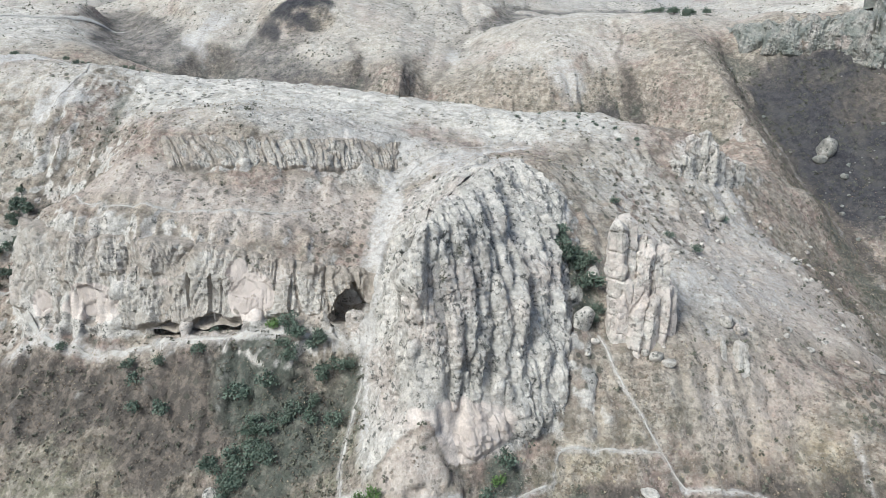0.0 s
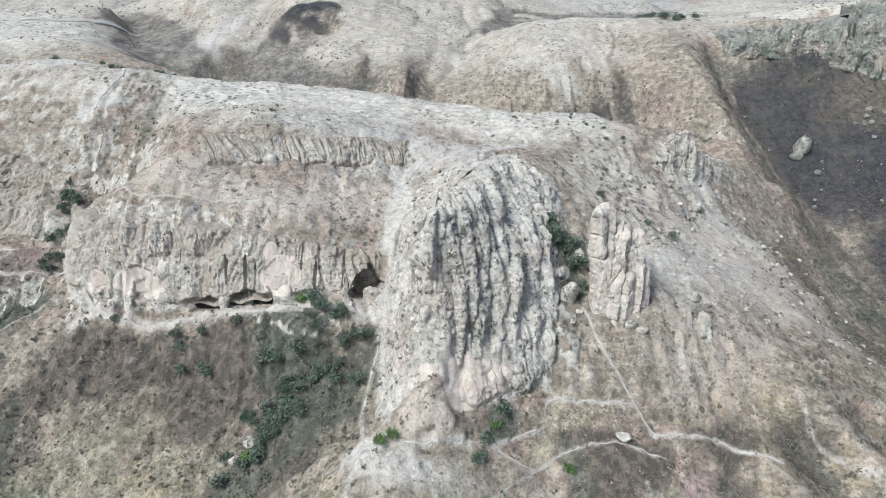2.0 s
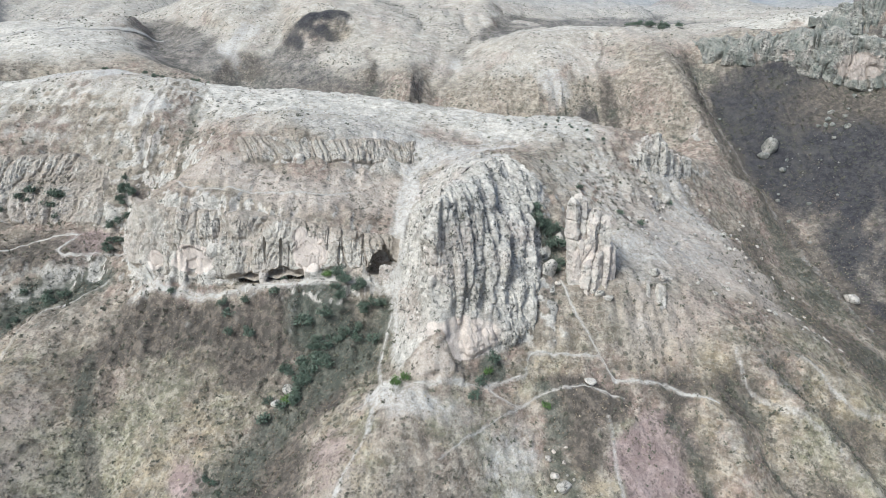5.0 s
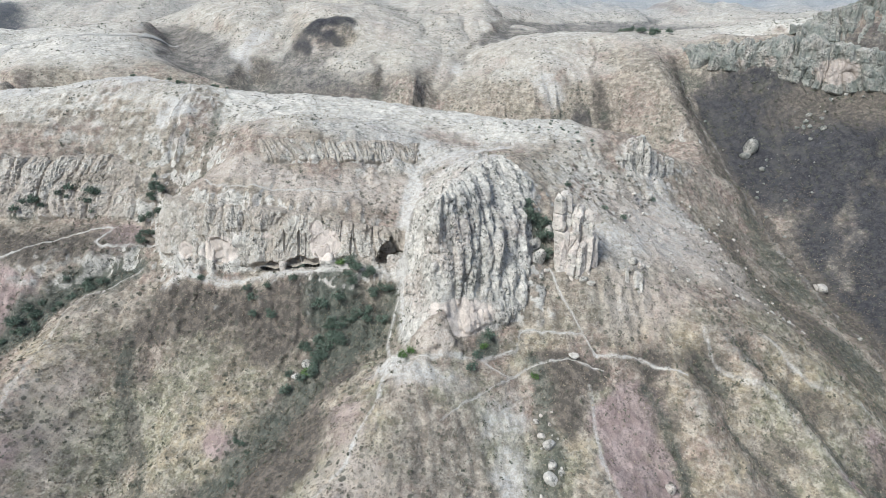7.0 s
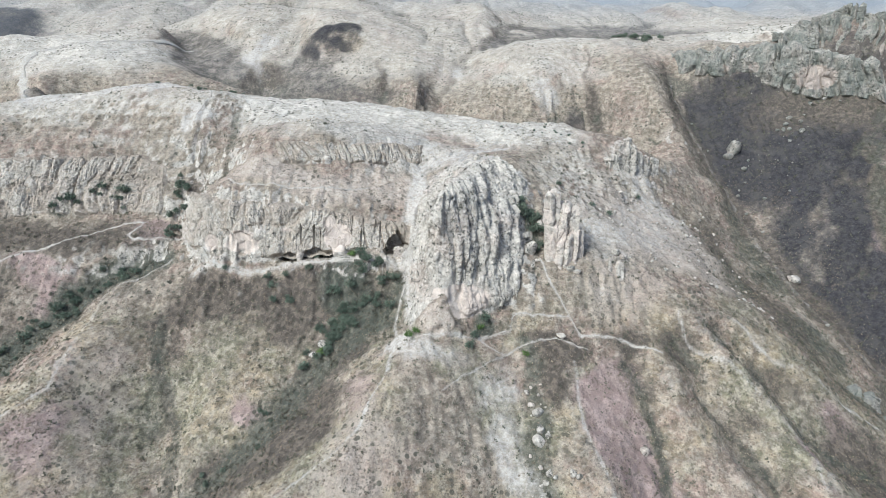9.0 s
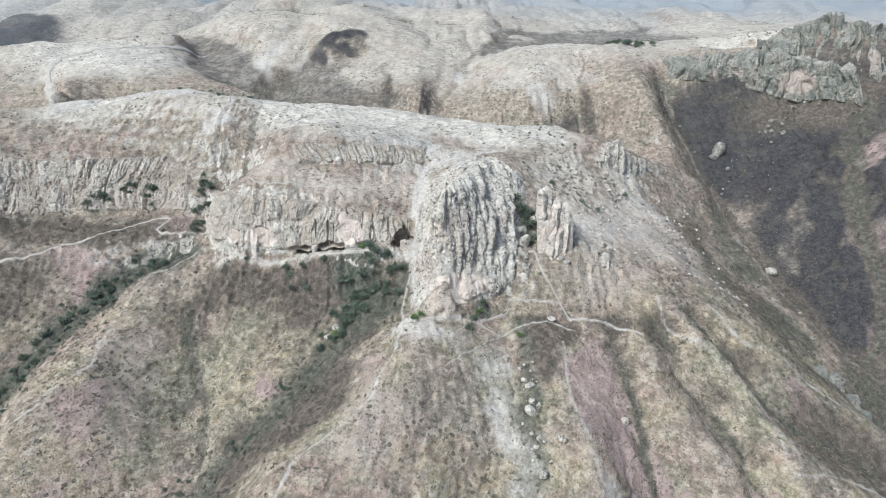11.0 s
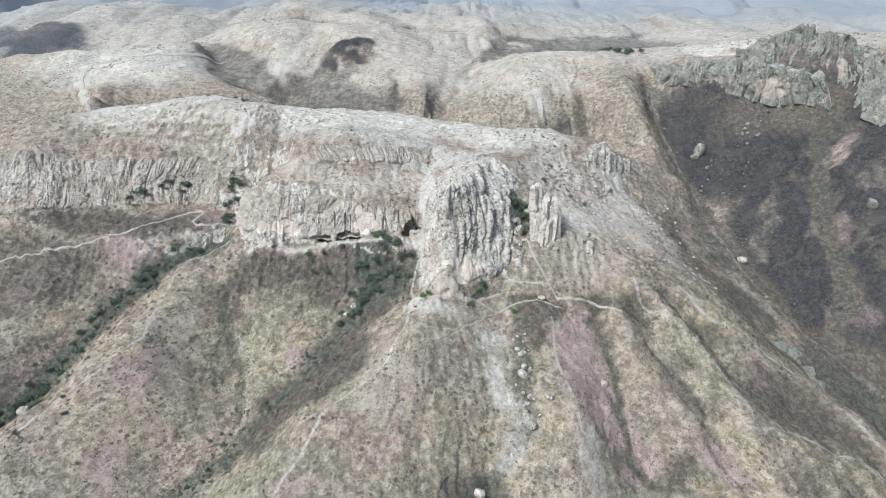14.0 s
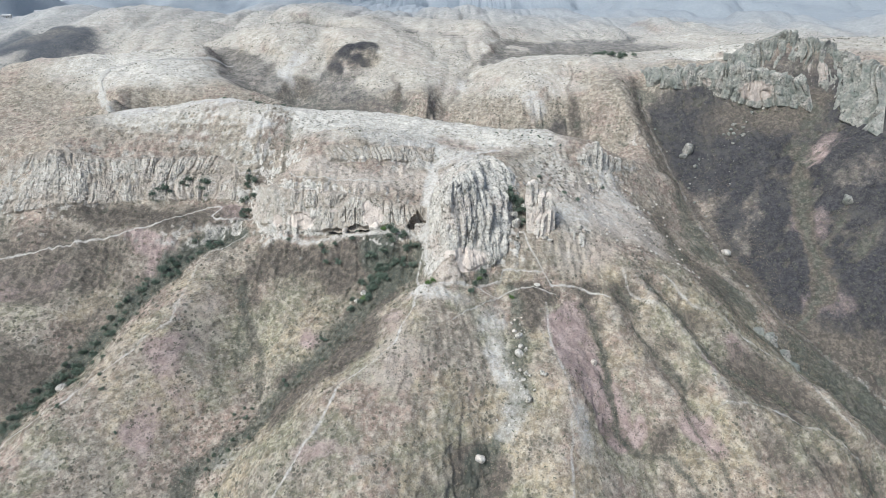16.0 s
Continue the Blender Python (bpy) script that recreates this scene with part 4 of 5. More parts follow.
def wall(name, label, tops, feet, seed, wide, amp, slant=0.0, res=0.4, pieces=6, child="face", material=None, lift=0.7, fine=1.0, holes=(), soil_crease=0.0, category="cliff", rows=None, ribs=()):
    """A cliff or rock flank between a line along its brow and one along its foot,
    in plan, with ribs, creases, blocks and hollows of its own."""
    material = material or ROCK
    if rows:
        tops, feet = [p[:2] for p in rows[0]], [p[:2] for p in rows[-1]]
    a, b = np.array(tops, float), np.array(feet, float)
    seg = 0.5 * (np.linalg.norm(np.diff(a, axis=0), axis=1) + np.linalg.norm(np.diff(b, axis=0), axis=1))
    s = np.concatenate([[0], np.cumsum(seg)])
    nu = int(s[-1] / res) + 1
    su = np.linspace(0, s[-1], nu)
    pa = np.stack([np.interp(su, s, a[:, i]) for i in (0, 1)], 1)
    pb = np.stack([np.interp(su, s, b[:, i]) for i in (0, 1)], 1)
    for _ in range(int(2.5 / res)):
        pa[1:-1] = 0.25 * pa[:-2] + 0.5 * pa[1:-1] + 0.25 * pa[2:]
        pb[1:-1] = 0.25 * pb[:-2] + 0.5 * pb[1:-1] + 0.25 * pb[2:]
    t = np.linspace(0, 1, 70)
    px = pa[:, 0, None] * (1 - t) + pb[:, 0, None] * t
    py = pa[:, 1, None] * (1 - t) + pb[:, 1, None] * t
    if rows:
        # brow, middle and foot lines are given with their heights
        lines = np.array(rows, float)
        at = np.linspace(0, 1, len(lines))
        full = np.stack([np.stack([np.interp(su, s, ln[:, i]) for i in range(3)], 1) for ln in lines], 1)
        for _ in range(int(1.5 / res)):
            full[1:-1] = 0.25 * full[:-2] + 0.5 * full[1:-1] + 0.25 * full[2:]
        j = np.clip(np.searchsorted(at, t) - 1, 0, len(lines) - 2)
        w = ((t - at[j]) / (at[j + 1] - at[j]))[None, :, None]
        px, py, pz = np.moveaxis(full[:, j] * (1 - w) + full[:, j + 1] * w, -1, 0)
    else:
        pz = FIRST(px, py)
    run = np.sqrt(np.diff(px, axis=1) ** 2 + np.diff(py, axis=1) ** 2 + np.diff(pz, axis=1) ** 2)
    cum = np.concatenate([np.zeros((nu, 1)), np.cumsum(run, axis=1)], 1)
    nv = int(cum[:, -1].mean() / res) + 2
    v = np.linspace(0, 1, nv)
    X, Y, Z, D = (np.empty((nu, nv)) for _ in range(4))
    for i in range(nu):
        q = v * cum[i, -1]
        X[i], Y[i], Z[i], D[i] = np.interp(q, cum[i], px[i]), np.interp(q, cum[i], py[i]), np.interp(q, cum[i], pz[i]), q
    P = np.stack([X, Y, Z], -1)
    du, dv = np.gradient(P, axis=0), np.gradient(P, axis=1)
    N = np.cross(dv, du)
    N /= np.linalg.norm(N, axis=-1, keepdims=True) + 1e-9
    if N[..., 2].mean() < 0:
        N = -N
    N[..., 2] *= 0.55
    for _ in range(5):
        N[1:-1] = 0.25 * N[:-2] + 0.5 * N[1:-1] + 0.25 * N[2:]
        N[:, 1:-1] = 0.25 * N[:, :-2] + 0.5 * N[:, 1:-1] + 0.25 * N[:, 2:]
    N /= np.linalg.norm(N, axis=-1, keepdims=True) + 1e-9
    U = su[:, None] + slant * D
    warp = 1.2 * wide * vnoise(U / (3.1 * wide), D / (4 * wide), seed=seed + 1) + 0.25 * wide * vnoise(U / wide, D / (1.5 * wide), seed=seed + 2)
    rib = np.abs(vnoise((U + warp) / wide, D / (4.5 * wide), seed=seed + 3))
    rib2 = np.abs(vnoise((U + 0.7 * warp) / (0.42 * wide), D / (2.2 * wide), seed=seed + 4))
    rib3 = np.sqrt(np.abs(vnoise((U + 0.5 * warp) / (0.2 * wide), D / (1.3 * wide), seed=seed + 14)) + 0.01)
    big = fbm(X / (2.2 * wide), Y / (2.2 * wide), Z / (2.2 * wide), 2, seed + 5)
    block = np.abs(fbm(X / 2.4, Y / 2.4, Z / 1.9, 3, seed + 6))
    chip = np.abs(fbm(X / 0.95, Y / 0.95, Z / 1.1, 2, seed + 7))
    ledge = vnoise(U / 9, Z / 2.6 + 0.35 * vnoise(U / 7, D / 7, seed=seed + 9), seed=seed + 8)
    # joints: the rock steps back in flat-faced blocks
    n1 = 2.6 * fbm(X / 4.2, Y / 4.2, Z / 6.5, 2, seed + 16)
    n2 = 2.4 * fbm(X / 1.7, Y / 1.7, Z / 2.3, 2, seed + 17)
    step = lambda q: np.floor(q) + smooth(0.35, 0.65, q - np.floor(q))
    joint = 0.5 * step(n1) + 0.28 * step(n2)
    d = 0.3 * fine * joint + 0.95 * amp * (1.9 * np.sqrt(rib + 0.01) - 0.95) + 0.45 * amp * (rib2 - 0.3) + 0.45 * amp * big + fine * (0.4 * block + 0.34 * chip + 0.2 * ledge + 0.6 * rib3 - 0.5)
    if ribs:
        # standing ribs: rounded, uneven, meeting in sharp creases
        W = P + 1.3 * np.stack([vnoise(X / 7.5, Y / 6.5, Z / 8, seed + 40 + i) for i in range(3)], -1) + 0.35 * np.stack([vnoise(X / 2.1, Y / 2.1, Z / 3, seed + 50 + i) for i in range(3)], -1)
        knot = np.clip(1 + 0.5 * vnoise(X / 5, Y / 5, Z / 8, seed + 45) + 0.2 * vnoise(X / 2.2, Y / 2.2, Z / 2.6, seed + 46), 0.25, 1.7)
        stand = np.zeros(X.shape)
        for plan, r, h in ribs:
            q = along([(*p, 0) for p in plan], 0.7)
            q[:, 2] = FIRST(q[:, 0], q[:, 1])
            near_sq = np.full(X.shape, 1e9)
            for c in q:
                near_sq = np.minimum(near_sq, ((W - c) ** 2).sum(-1))
            stand = np.maximum(stand, h * knot * np.clip(1 - near_sq / (r * r), 0, 1) ** 0.8)
        foot = smooth(0.5, 9.0, (1 - v[None, :]) * cum[:, -1:])
        d = 0.75 * d + foot * (1.05 * stand - 1.35) - 1.5 * smooth(4.5, 0.5, (1 - v[None, :]) * cum[:, -1:])
    for hx, hy, hz, rx, rz, depth in holes:
        up = np.where(Z > hz, np.abs(Z - hz) / rz + 0.25 * np.abs(X - hx) / rx, np.abs(Z - hz) / rz)
        e = np.sqrt(((X - hx) / rx) ** 2 + ((Y - hy) / 9.0) ** 2 + up ** 2) + 0.22 * vnoise(X / 1.9, Y / 3, Z / 1.7, seed + 31) + 0.12 * vnoise(X / 0.8, Y / 2, Z / 0.8, seed + 32)
        lo, hi = (1.05, 0.9) if depth > 2.5 else (1.1, 0.75)
        d = d * (1 - 0.8 * smooth(1.15, 0.8, e)) - depth * smooth(lo, hi, e)
    smooth_face = np.zeros(X.shape)
    for bx, by, bz, rx, ry, rz, k in SCARS:
        e = np.sqrt(((X - bx) / rx) ** 2 + ((Y - by) / ry) ** 2 + ((Z - bz) / rz) ** 2)
        smooth_face = np.maximum(smooth_face, k * smooth(1.2, 0.7, e + 0.25 * vnoise(X / 2.5, Y / 2.5, Z / 2.5, seed + 60)))
    if category == "cliff":
        d = d * (1 - 0.7 * smooth(0.5, 0.95, smooth_face)) - 0.5 * smooth(0.5, 0.95, smooth_face)
    edge = np.minimum(np.minimum(v[None, :] * cum[:, -1:], (1 - v[None, :]) * cum[:, -1:]) / 2.5, np.minimum(su, su[-1] - su)[:, None] / 2.5)
    fade = smooth(0, 1, edge)
    P = P + N * ((d + lift) * fade - 1.3 * (1 - fade))[..., None]
    pink = np.zeros(X.shape)
    for bx, by, bz, rx, ry, rz, k in SCARS:
        e = np.sqrt(((P[..., 0] - bx) / rx) ** 2 + ((P[..., 1] - by) / ry) ** 2 + ((P[..., 2] - bz) / rz) ** 2)
        pink = np.maximum(pink, k * smooth(1.35, 0.6, e))
    flat = np.abs(np.gradient(Z, axis=1)) / (np.linalg.norm(np.gradient(P, axis=1), axis=-1) + 1e-6)
    # brown on flat ledges and along the creases between ribs
    brown_mask = soil_crease * smooth(0.85, 0.5, flat) + 0.6 * soil_crease * smooth(0.28, 0.05, rib) * (1 - pink)
    if ribs:
        # standing ribs: brown only in the creases that part them
        brown_mask = 0.45 * smooth(0.5, 0.08, stand) * foot * (1 - pink)
    mid = P[nu // 2, nv - 1]
    ob = thing(name, tuple(float(c) for c in mid), label, category)
    cuts = np.linspace(0, nu - 1, pieces + 1).astype(int)
    for c0, c1 in zip(cuts, cuts[1:]):
        sl = slice(c0, c1 + 1)
        me = sheet(child, P[sl, :, 0], P[sl, :, 1], P[sl, :, 2])
        me.polygons.foreach_set("use_smooth", np.zeros(len(me.polygons), bool))
        for key, val in (("pink", pink), ("soil_crease", brown_mask)):
            me.attributes.new(key, "FLOAT", "POINT").data.foreach_set("value", val[sl].astype(np.float32).ravel())
        part(child, me, material, ob)
    return ob


SCARS += [(224, 271, -34, 15, 10, 9, 0.66), (196, 293, -31, 5, 8, 5, 0.6), (246, 268, -33, 5, 10, 6, 0.6), (262, 266, -20, 8, 12, 10, 0.58), (181, 300, -33, 5, 8, 4, 0.55)]
FIN_BROW = [(14, 150), (6, 126), (0, 106), (-3, 96), (-4.6, 91), (-4.8, 90), (-4.6, 89.2), (-4.2, 88.6), (-2.8, 91), (-1.6, 95), (0, 100), (3, 109), (7, 121), (12, 131), (17, 140), (20, 149)]
# the ribs of the sunlit flank, from the crest down to the foot in plan
FLANK = [
    [(-1, 96), (1.4, 88.5), (2.4, 84.9), (3.1, 82.6), (3.4, 80.5), (3.3, 77.2)],
    [(0.5, 99), (3.8, 91.5), (5.1, 88.1), (6.5, 85.4), (7.1, 82.9), (7.3, 79.5), (7.8, 76)],
    [(4.9, 108), (7.4, 99.7), (8.2, 94.7), (9.4, 91.8), (11.2, 89.5), (12.2, 86.5), (12.6, 83.3), (12.2, 78.5)],
    [(8, 124), (11.6, 111.1), (13.3, 103.6), (15.1, 99.4), (15.7, 94), (15.6, 88.8), (15.6, 84.8), (15.7, 79.5)],
    [(14.5, 135), (17.8, 120.7), (19.4, 112.1), (20.6, 104.1), (20.3, 96.3), (20.1, 89.5), (19.9, 84.1), (19.7, 79.5)],
    [(19.5, 140), (24.3, 125.7), (25, 116.5), (24.9, 109.2), (24.5, 100.6), (24.2, 94.5), (23.5, 86)],
    [(22, 146), (26.8, 136), (28.3, 128.8), (28, 119), (27.6, 110)],
]


def halfway(a, b, k):
    """A line between two lines of landmarks."""
    n = 9
    out = []
    for line in (a, b):
        p = np.array(line, float)
        t = np.concatenate([[0], np.cumsum(np.linalg.norm(np.diff(p, axis=0), axis=1))])
        out.append(np.stack([np.interp(np.linspace(0, t[-1], n), t, p[:, i]) for i in (0, 1)], 1))
    return [tuple(p) for p in (out[0] * (1 - k) + out[1] * k).tolist()]


FIN_RIBS = [(line, r, h) for line, r, h in zip(FLANK, (2.0, 2.3, 2.7, 2.6, 2.7, 2.5, 1.9), (1.3, 1.6, 2.0, 2.2, 2.1, 1.8, 1.2))]
FIN_RIBS += [(halfway(a, b, k)[i:j], r, h) for a, b, k, i, j, r, h in (
    (FLANK[1], FLANK[2], 0.5, 0, 7, 1.6, 1.1), (FLANK[2], FLANK[3], 0.5, 1, 9, 1.7, 1.3), (FLANK[3], FLANK[4], 0.35, 0, 5, 1.6, 1.2), (FLANK[3], FLANK[4], 0.68, 1, 8, 1.6, 1.2),
    (FLANK[4], FLANK[5], 0.5, 0, 9, 1.7, 1.3), (FLANK[5], FLANK[6], 0.5, 0, 7, 1.5, 1.0))]
FIN_RIBS += [
    ([(-3.4, 91), (-2.1, 87.3), (-2.7, 84.1), (-2.4, 81.9), (-0.8, 79.9), (-0.3, 77.9)], 3.3, 1.7), ([(-2, 104), (-2.5, 97), (-3.6, 92)], 2.6, 1.2), ([(2.5, 112), (1.5, 104), (2, 97)], 2.4, 1.2),
    ([(-4.7, 84.9), (-5.4, 82.9), (-6, 80.9), (-6.9, 78)], 2.2, 1.3), ([(-6, 90), (-6.5, 85.9), (-8, 84), (-9.2, 81.9), (-9.9, 78)], 2.0, 1.1),
    ([(-6, 100), (-8, 94), (-10, 88), (-12, 81)], 1.6, 0.9), ([(-5, 110), (-9.8, 106), (-11.5, 100), (-13.5, 92)], 1.7, 0.9), ([(-1, 124), (-8.5, 120), (-11, 112), (-13, 104)], 1.7, 0.9)]
fin = wall("rock_fin", "pale grey ribbed rock fin rising above the slope", FIN_BROW, FIN_FEET, 110, 5.0, 1.5, 0.24, 0.34, 9, "flank", lift=0.3, fine=1.4, category="rock formation", ribs=FIN_RIBS)


def monolith(name, top, foot, r0, r1, seed, squash=0.85):
    """A standing block of rock: planes cut it, cracks part it, the top is broken."""
    rs = np.random.default_rng(seed)
    top, foot = np.array(top, float), np.array(foot, float) - np.array([0, 0, 2.0])
    h = np.linalg.norm(top - foot)
    n, m = max(14, int(h / 0.36)), 40
    t = np.linspace(0, 1, n)
    th = np.linspace(0, 2 * np.pi, m, endpoint=False)
    r = r1 + (r0 - r1) * t
    X = np.cos(th)[None] * r[:, None]
    Y = np.sin(th)[None] * r[:, None] * squash
    Hh = t[:, None] * h + np.zeros_like(X)
    k = np.full(X.shape, 1.12)
    for j in range(7):
        a, tilt, d = rs.uniform(0, 6.283), rs.uniform(-0.22, 0.22), rs.uniform(0.58, 0.92)
        c = np.cos(th)[None] * math.cos(a) + np.sin(th)[None] * math.sin(a)
        lim = (d + tilt * (t[:, None] - 0.5) * 1.6)
        k = np.minimum(k, np.where(c > 0.15, lim / np.maximum(c, 0.15), 2.0))
    slope_a, slope_k = rs.uniform(0, 6.283), rs.uniform(0.05, 0.2)
    brow = 1 - slope_k * (0.5 + 0.5 * np.cos(th - slope_a)) * 0.6
    cap = np.clip((brow[None] - t[:, None]) / 0.05, 0, 1) ** 0.45
    base = foot[None, None] + (top - foot)[None, None] * (np.minimum(t[:, None], brow[None]) + np.zeros_like(X))[..., None]
    px, py, pz = base[..., 0] + X * k, base[..., 1] + Y * k, base[..., 2]
    crack = smooth(0.86, 0.98, 1 - np.abs(vnoise(px / 3.0, py / 3.0, pz / 13, seed + 1))) + 0.8 * smooth(0.88, 0.98, 1 - np.abs(vnoise(px / 7, py / 7, pz / 3.2, seed + 2)))
    rough = 0.16 * fbm(px / 2.6, py / 2.6, pz / 3.4, 3, seed + 3) + 0.14 * (np.abs(fbm(px / 1.1, py / 1.1, pz / 1.3, 2, seed + 4)) - 0.3)
    k = (k + rough - 0.22 * crack) * np.maximum(cap, 0.04)
    v = np.stack([base[..., 0] + X * k, base[..., 1] + Y * k, base[..., 2]], -1)
    idx = np.arange(n * m).reshape(n, m)
    nxt = np.roll(idx, -1, axis=1)
    quads = np.stack([idx[:-1], nxt[:-1], nxt[1:], idx[1:]], -1).reshape(-1, 4)
    return soft_mesh(name, v.reshape(-1, 3), quads, True)


def pillar(name, top, foot, r0, r1, seed, material, parent, squash=0.85, label=""):
    return part(name, monolith(name, top, foot, r0, r1, seed, squash), material, parent, label)


tower = thing("rock_tower", (41, 98, float(ground_z(41, 98)[0])), "tall weathered rock tower split into leaning pillars", "rock formation")
for i, (top, foot, r0, r1, warm) in enumerate([
    ((35.4, 104, -43.5), (36.4, 98.5, -66), 2.5, 2.2, 1), ((38.8, 106, -43.5), (38.6, 101, -60), 2.3, 2.4, 1), ((42.2, 103.5, -47.5), (39.4, 95.0, -69.5), 2.8, 3.3, 0), ((38.6, 100, -55), (37.2, 96.2, -67.5), 1.9, 2.2, 0),
    ((45.4, 104, -49.0), (44.2, 98.5, -60), 1.9, 2.2, 1), ((46.4, 100.5, -56.5), (45.0, 96.0, -66), 1.9, 2.0, 0), ((43.4, 98.5, -58), (42.2, 94.6, -68.5), 1.8, 1.9, 1), ((42.6, 108, -49), (42.4, 103, -62), 3.0, 3.4, 0), ((48.2, 102, -57), (47.6, 97.6, -65), 1.7, 1.9, 0)]):
    pillar("pillar", top, foot, r0, r1, 200 + i, ROCK_WARM, tower, 0.95, "pinkish weathered rock pillar" if warm else "")

comb = thing("rock_comb", (84, 180, float(ground_z(84, 180)[0])), "row of upright grey rock columns on the ridge", "rock formation")
for i, (x, y, top, r) in enumerate([(76.5, 177, -53, 2.2), (80, 178, -51.5, 2.0), (83, 181, -46, 2.3), (86, 181, -44.5, 2.2), (89, 181, -47, 1.9), (92.5, 183, -52, 2.2), (98, 186, -55, 2.4), (103, 189, -57, 2.0)]):
    pillar("column", (x, y, top - 1.2), (x + 0.4, y - 2.5, min(-60, float(ground_z(x, y - 2.5)[0]))), r * 1.1, r * 1.25, 240 + i, ROCK, comb, 0.8)

blade = thing("leaning_rocks", (60, 94, float(ground_z(60, 94)[0])), "leaning grey rock blades half buried in slope", "rock formation")
for i, (top, foot, r0, r1) in enumerate([((58.5, 97.5, -63), (57.8, 92.6, -67), 0.8, 1.1), ((62, 97, -61.5), (61.2, 91, -69), 1.3, 1.7)]):
    g = float(ground_z(foot[0], foot[1])[0])
    pillar("slab", (top[0], top[1], g + (top[2] + 67)), (foot[0], foot[1], g + 0.5), r0, r1, 260 + i, ROCK_BUFF, blade, 0.8)


wall("lower_cliff", "grey lichened cliff wall above the footpath", [(-109, 144), (-101, 134), (-93, 126), (-84, 122.5), (-65, 121), (-45, 120.5), (-30, 120), (-15, 124)],
     [(-113, 134), (-104, 121), (-92.5, 113.5), (-79, 110.5), (-62, 109.6), (-46, 109), (-30, 109), (-14.5, 110)], 310, 4.2, 1.0, 0.08, 0.34, 10, "cliff_face", lift=0.5, fine=1.1, soil_crease=0.9, material=ROCK_BUFF,
     holes=[(-79, 111, -71.2, 7.5, 2.6, 1.7), (-93, 115, -71, 3.2, 2.4, 1.3), (-60.8, 110, -73.6, 3.4, 1.7, 3.6), (-50, 110, -72.4, 5.6, 2.4, 3.8), (-43, 111, -65, 4, 2.2, 1.5), (-19.5, 113, -70, 4.4, 4.0, 7.5), (-27, 110, -72, 2.2, 1.2, 1.2),
            (-62, 111, -67, 0.4, 4.0, 0.7), (-56, 111, -65, 0.4, 4.5, 0.7), (-51, 111, -66.5, 0.5, 5, 1.0), (-48.5, 111, -67, 0.35, 4, 0.7), (-33, 111, -66, 0.4, 4, 0.7)])
wall("upper_cliff", "row of weathered rock columns below grassy summit", [(-74, 149), (-55, 150.5), (-35, 155), (-22, 162), (-9, 169)], [(-68, 139), (-50, 143), (-32, 147.2), (-19, 153), (-10, 157)], 350, 2.6, 0.75, 0.0, 0.34, 6, "cliff_face", lift=0.1, fine=0.9, soil_crease=0.9, material=ROCK_BUFF)
wall("west_cliff", "broad pale cliff with dark vertical cracks", [(-122, 158), (-138, 165), (-165, 160), (-195, 156), (-218, 152), (-232, 150), (-253, 150)], [(-121, 139), (-140, 141), (-165, 141), (-190, 135), (-214, 127), (-232, 124), (-252, 122)], 390, 5.0, 1.2, 0.0, 0.5, 8, "cliff_face", lift=0.5, fine=1.2, soil_crease=1.0, material=ROCK_BUFF)
wall("far_cliff", "dark grey cliff band with pink broken faces", None, None, 430, 4.6, 2.6, 0.0, 0.5, 8, "cliff_face", ROCK_DARK, lift=0.8, fine=1.5, soil_crease=0.0, rows=[
    [(152, 330, -30), (178, 316, -26), (201, 310, -23), (214, 300, -20), (228, 293, -19), (243, 286, -22), (258, 276, -25)],
    [(154, 319, -28), (177, 305, -23), (198, 295.5, -20), (210, 283.5, -20), (223.5, 275.5, -20), (239, 267, -24), (252, 257, -26)],
    [(155, 315, -33), (176, 301, -29), (195, 292, -28), (209, 279, -31), (225, 271, -33), (239, 263, -33), (253, 252, -34)],
    [(155, 311, -41), (175, 298, -40), (193, 288, -40), (208, 276, -44), (226.5, 267.5, -48), (239, 259, -44), (256, 247, -46)]])
crag = wall("rock_crag", "dark green-grey rock crag on the skyline", None, None, 470, 5.5, 3.6, 0.0, 0.5, 5, "crag_face", ROCK_DARK, lift=0.8, fine=1.7, soil_crease=0.0, category="rock formation", rows=[
    [(210, 308, -17), (234, 309, -8), (252, 306, -2), (270, 297, -7), (284, 283, -11), (295, 262, -17), (304, 240, -21)],
    [(212, 300, -15), (231, 300, -4), (248, 295, 4.5), (264.5, 285, -1.5), (274.5, 272, -5), (282, 255, -12), (287.5, 235, -14)],
    [(212, 296, -17), (231, 293, -11), (247, 286, -8), (262, 275, -14), (272, 260, -20), (276, 242, -26), (280, 218, -28)],
    [(211, 293, -21), (229.5, 286, -22), (246, 278, -25), (258, 263, -31), (270, 248, -42), (266, 226, -48), (271, 198, -50)]])
rng = random.Random(9)
for i in range(22):
    u = i / 21
    x = float(np.interp(u, [0, 0.25, 0.5, 0.75, 1], [214, 232, 250, 268, 284])) + rng.uniform(-2, 2)
    y = float(np.interp(u, [0, 0.25, 0.5, 0.75, 1], [300, 299, 294, 280, 250])) + rng.uniform(-4, 3)
    g = float(np.interp(u, [0, 0.25, 0.5, 0.75, 1], [-15, -4.5, 3.5, -4, -13]))
    pillar("spire", (x + rng.uniform(-1, 1), y, g + rng.uniform(-1, 4)), (x, y - 1.5, g - 9), rng.uniform(1.4, 2.8), rng.uniform(2.6, 4.2), 460 + i, ROCK_DARK, crag)
outcrop = thing("dark_outcrop", (162, 82, float(ground_z(162, 82)[0])), "dark layered rock outcrop above the stream gorge", "rock formation")
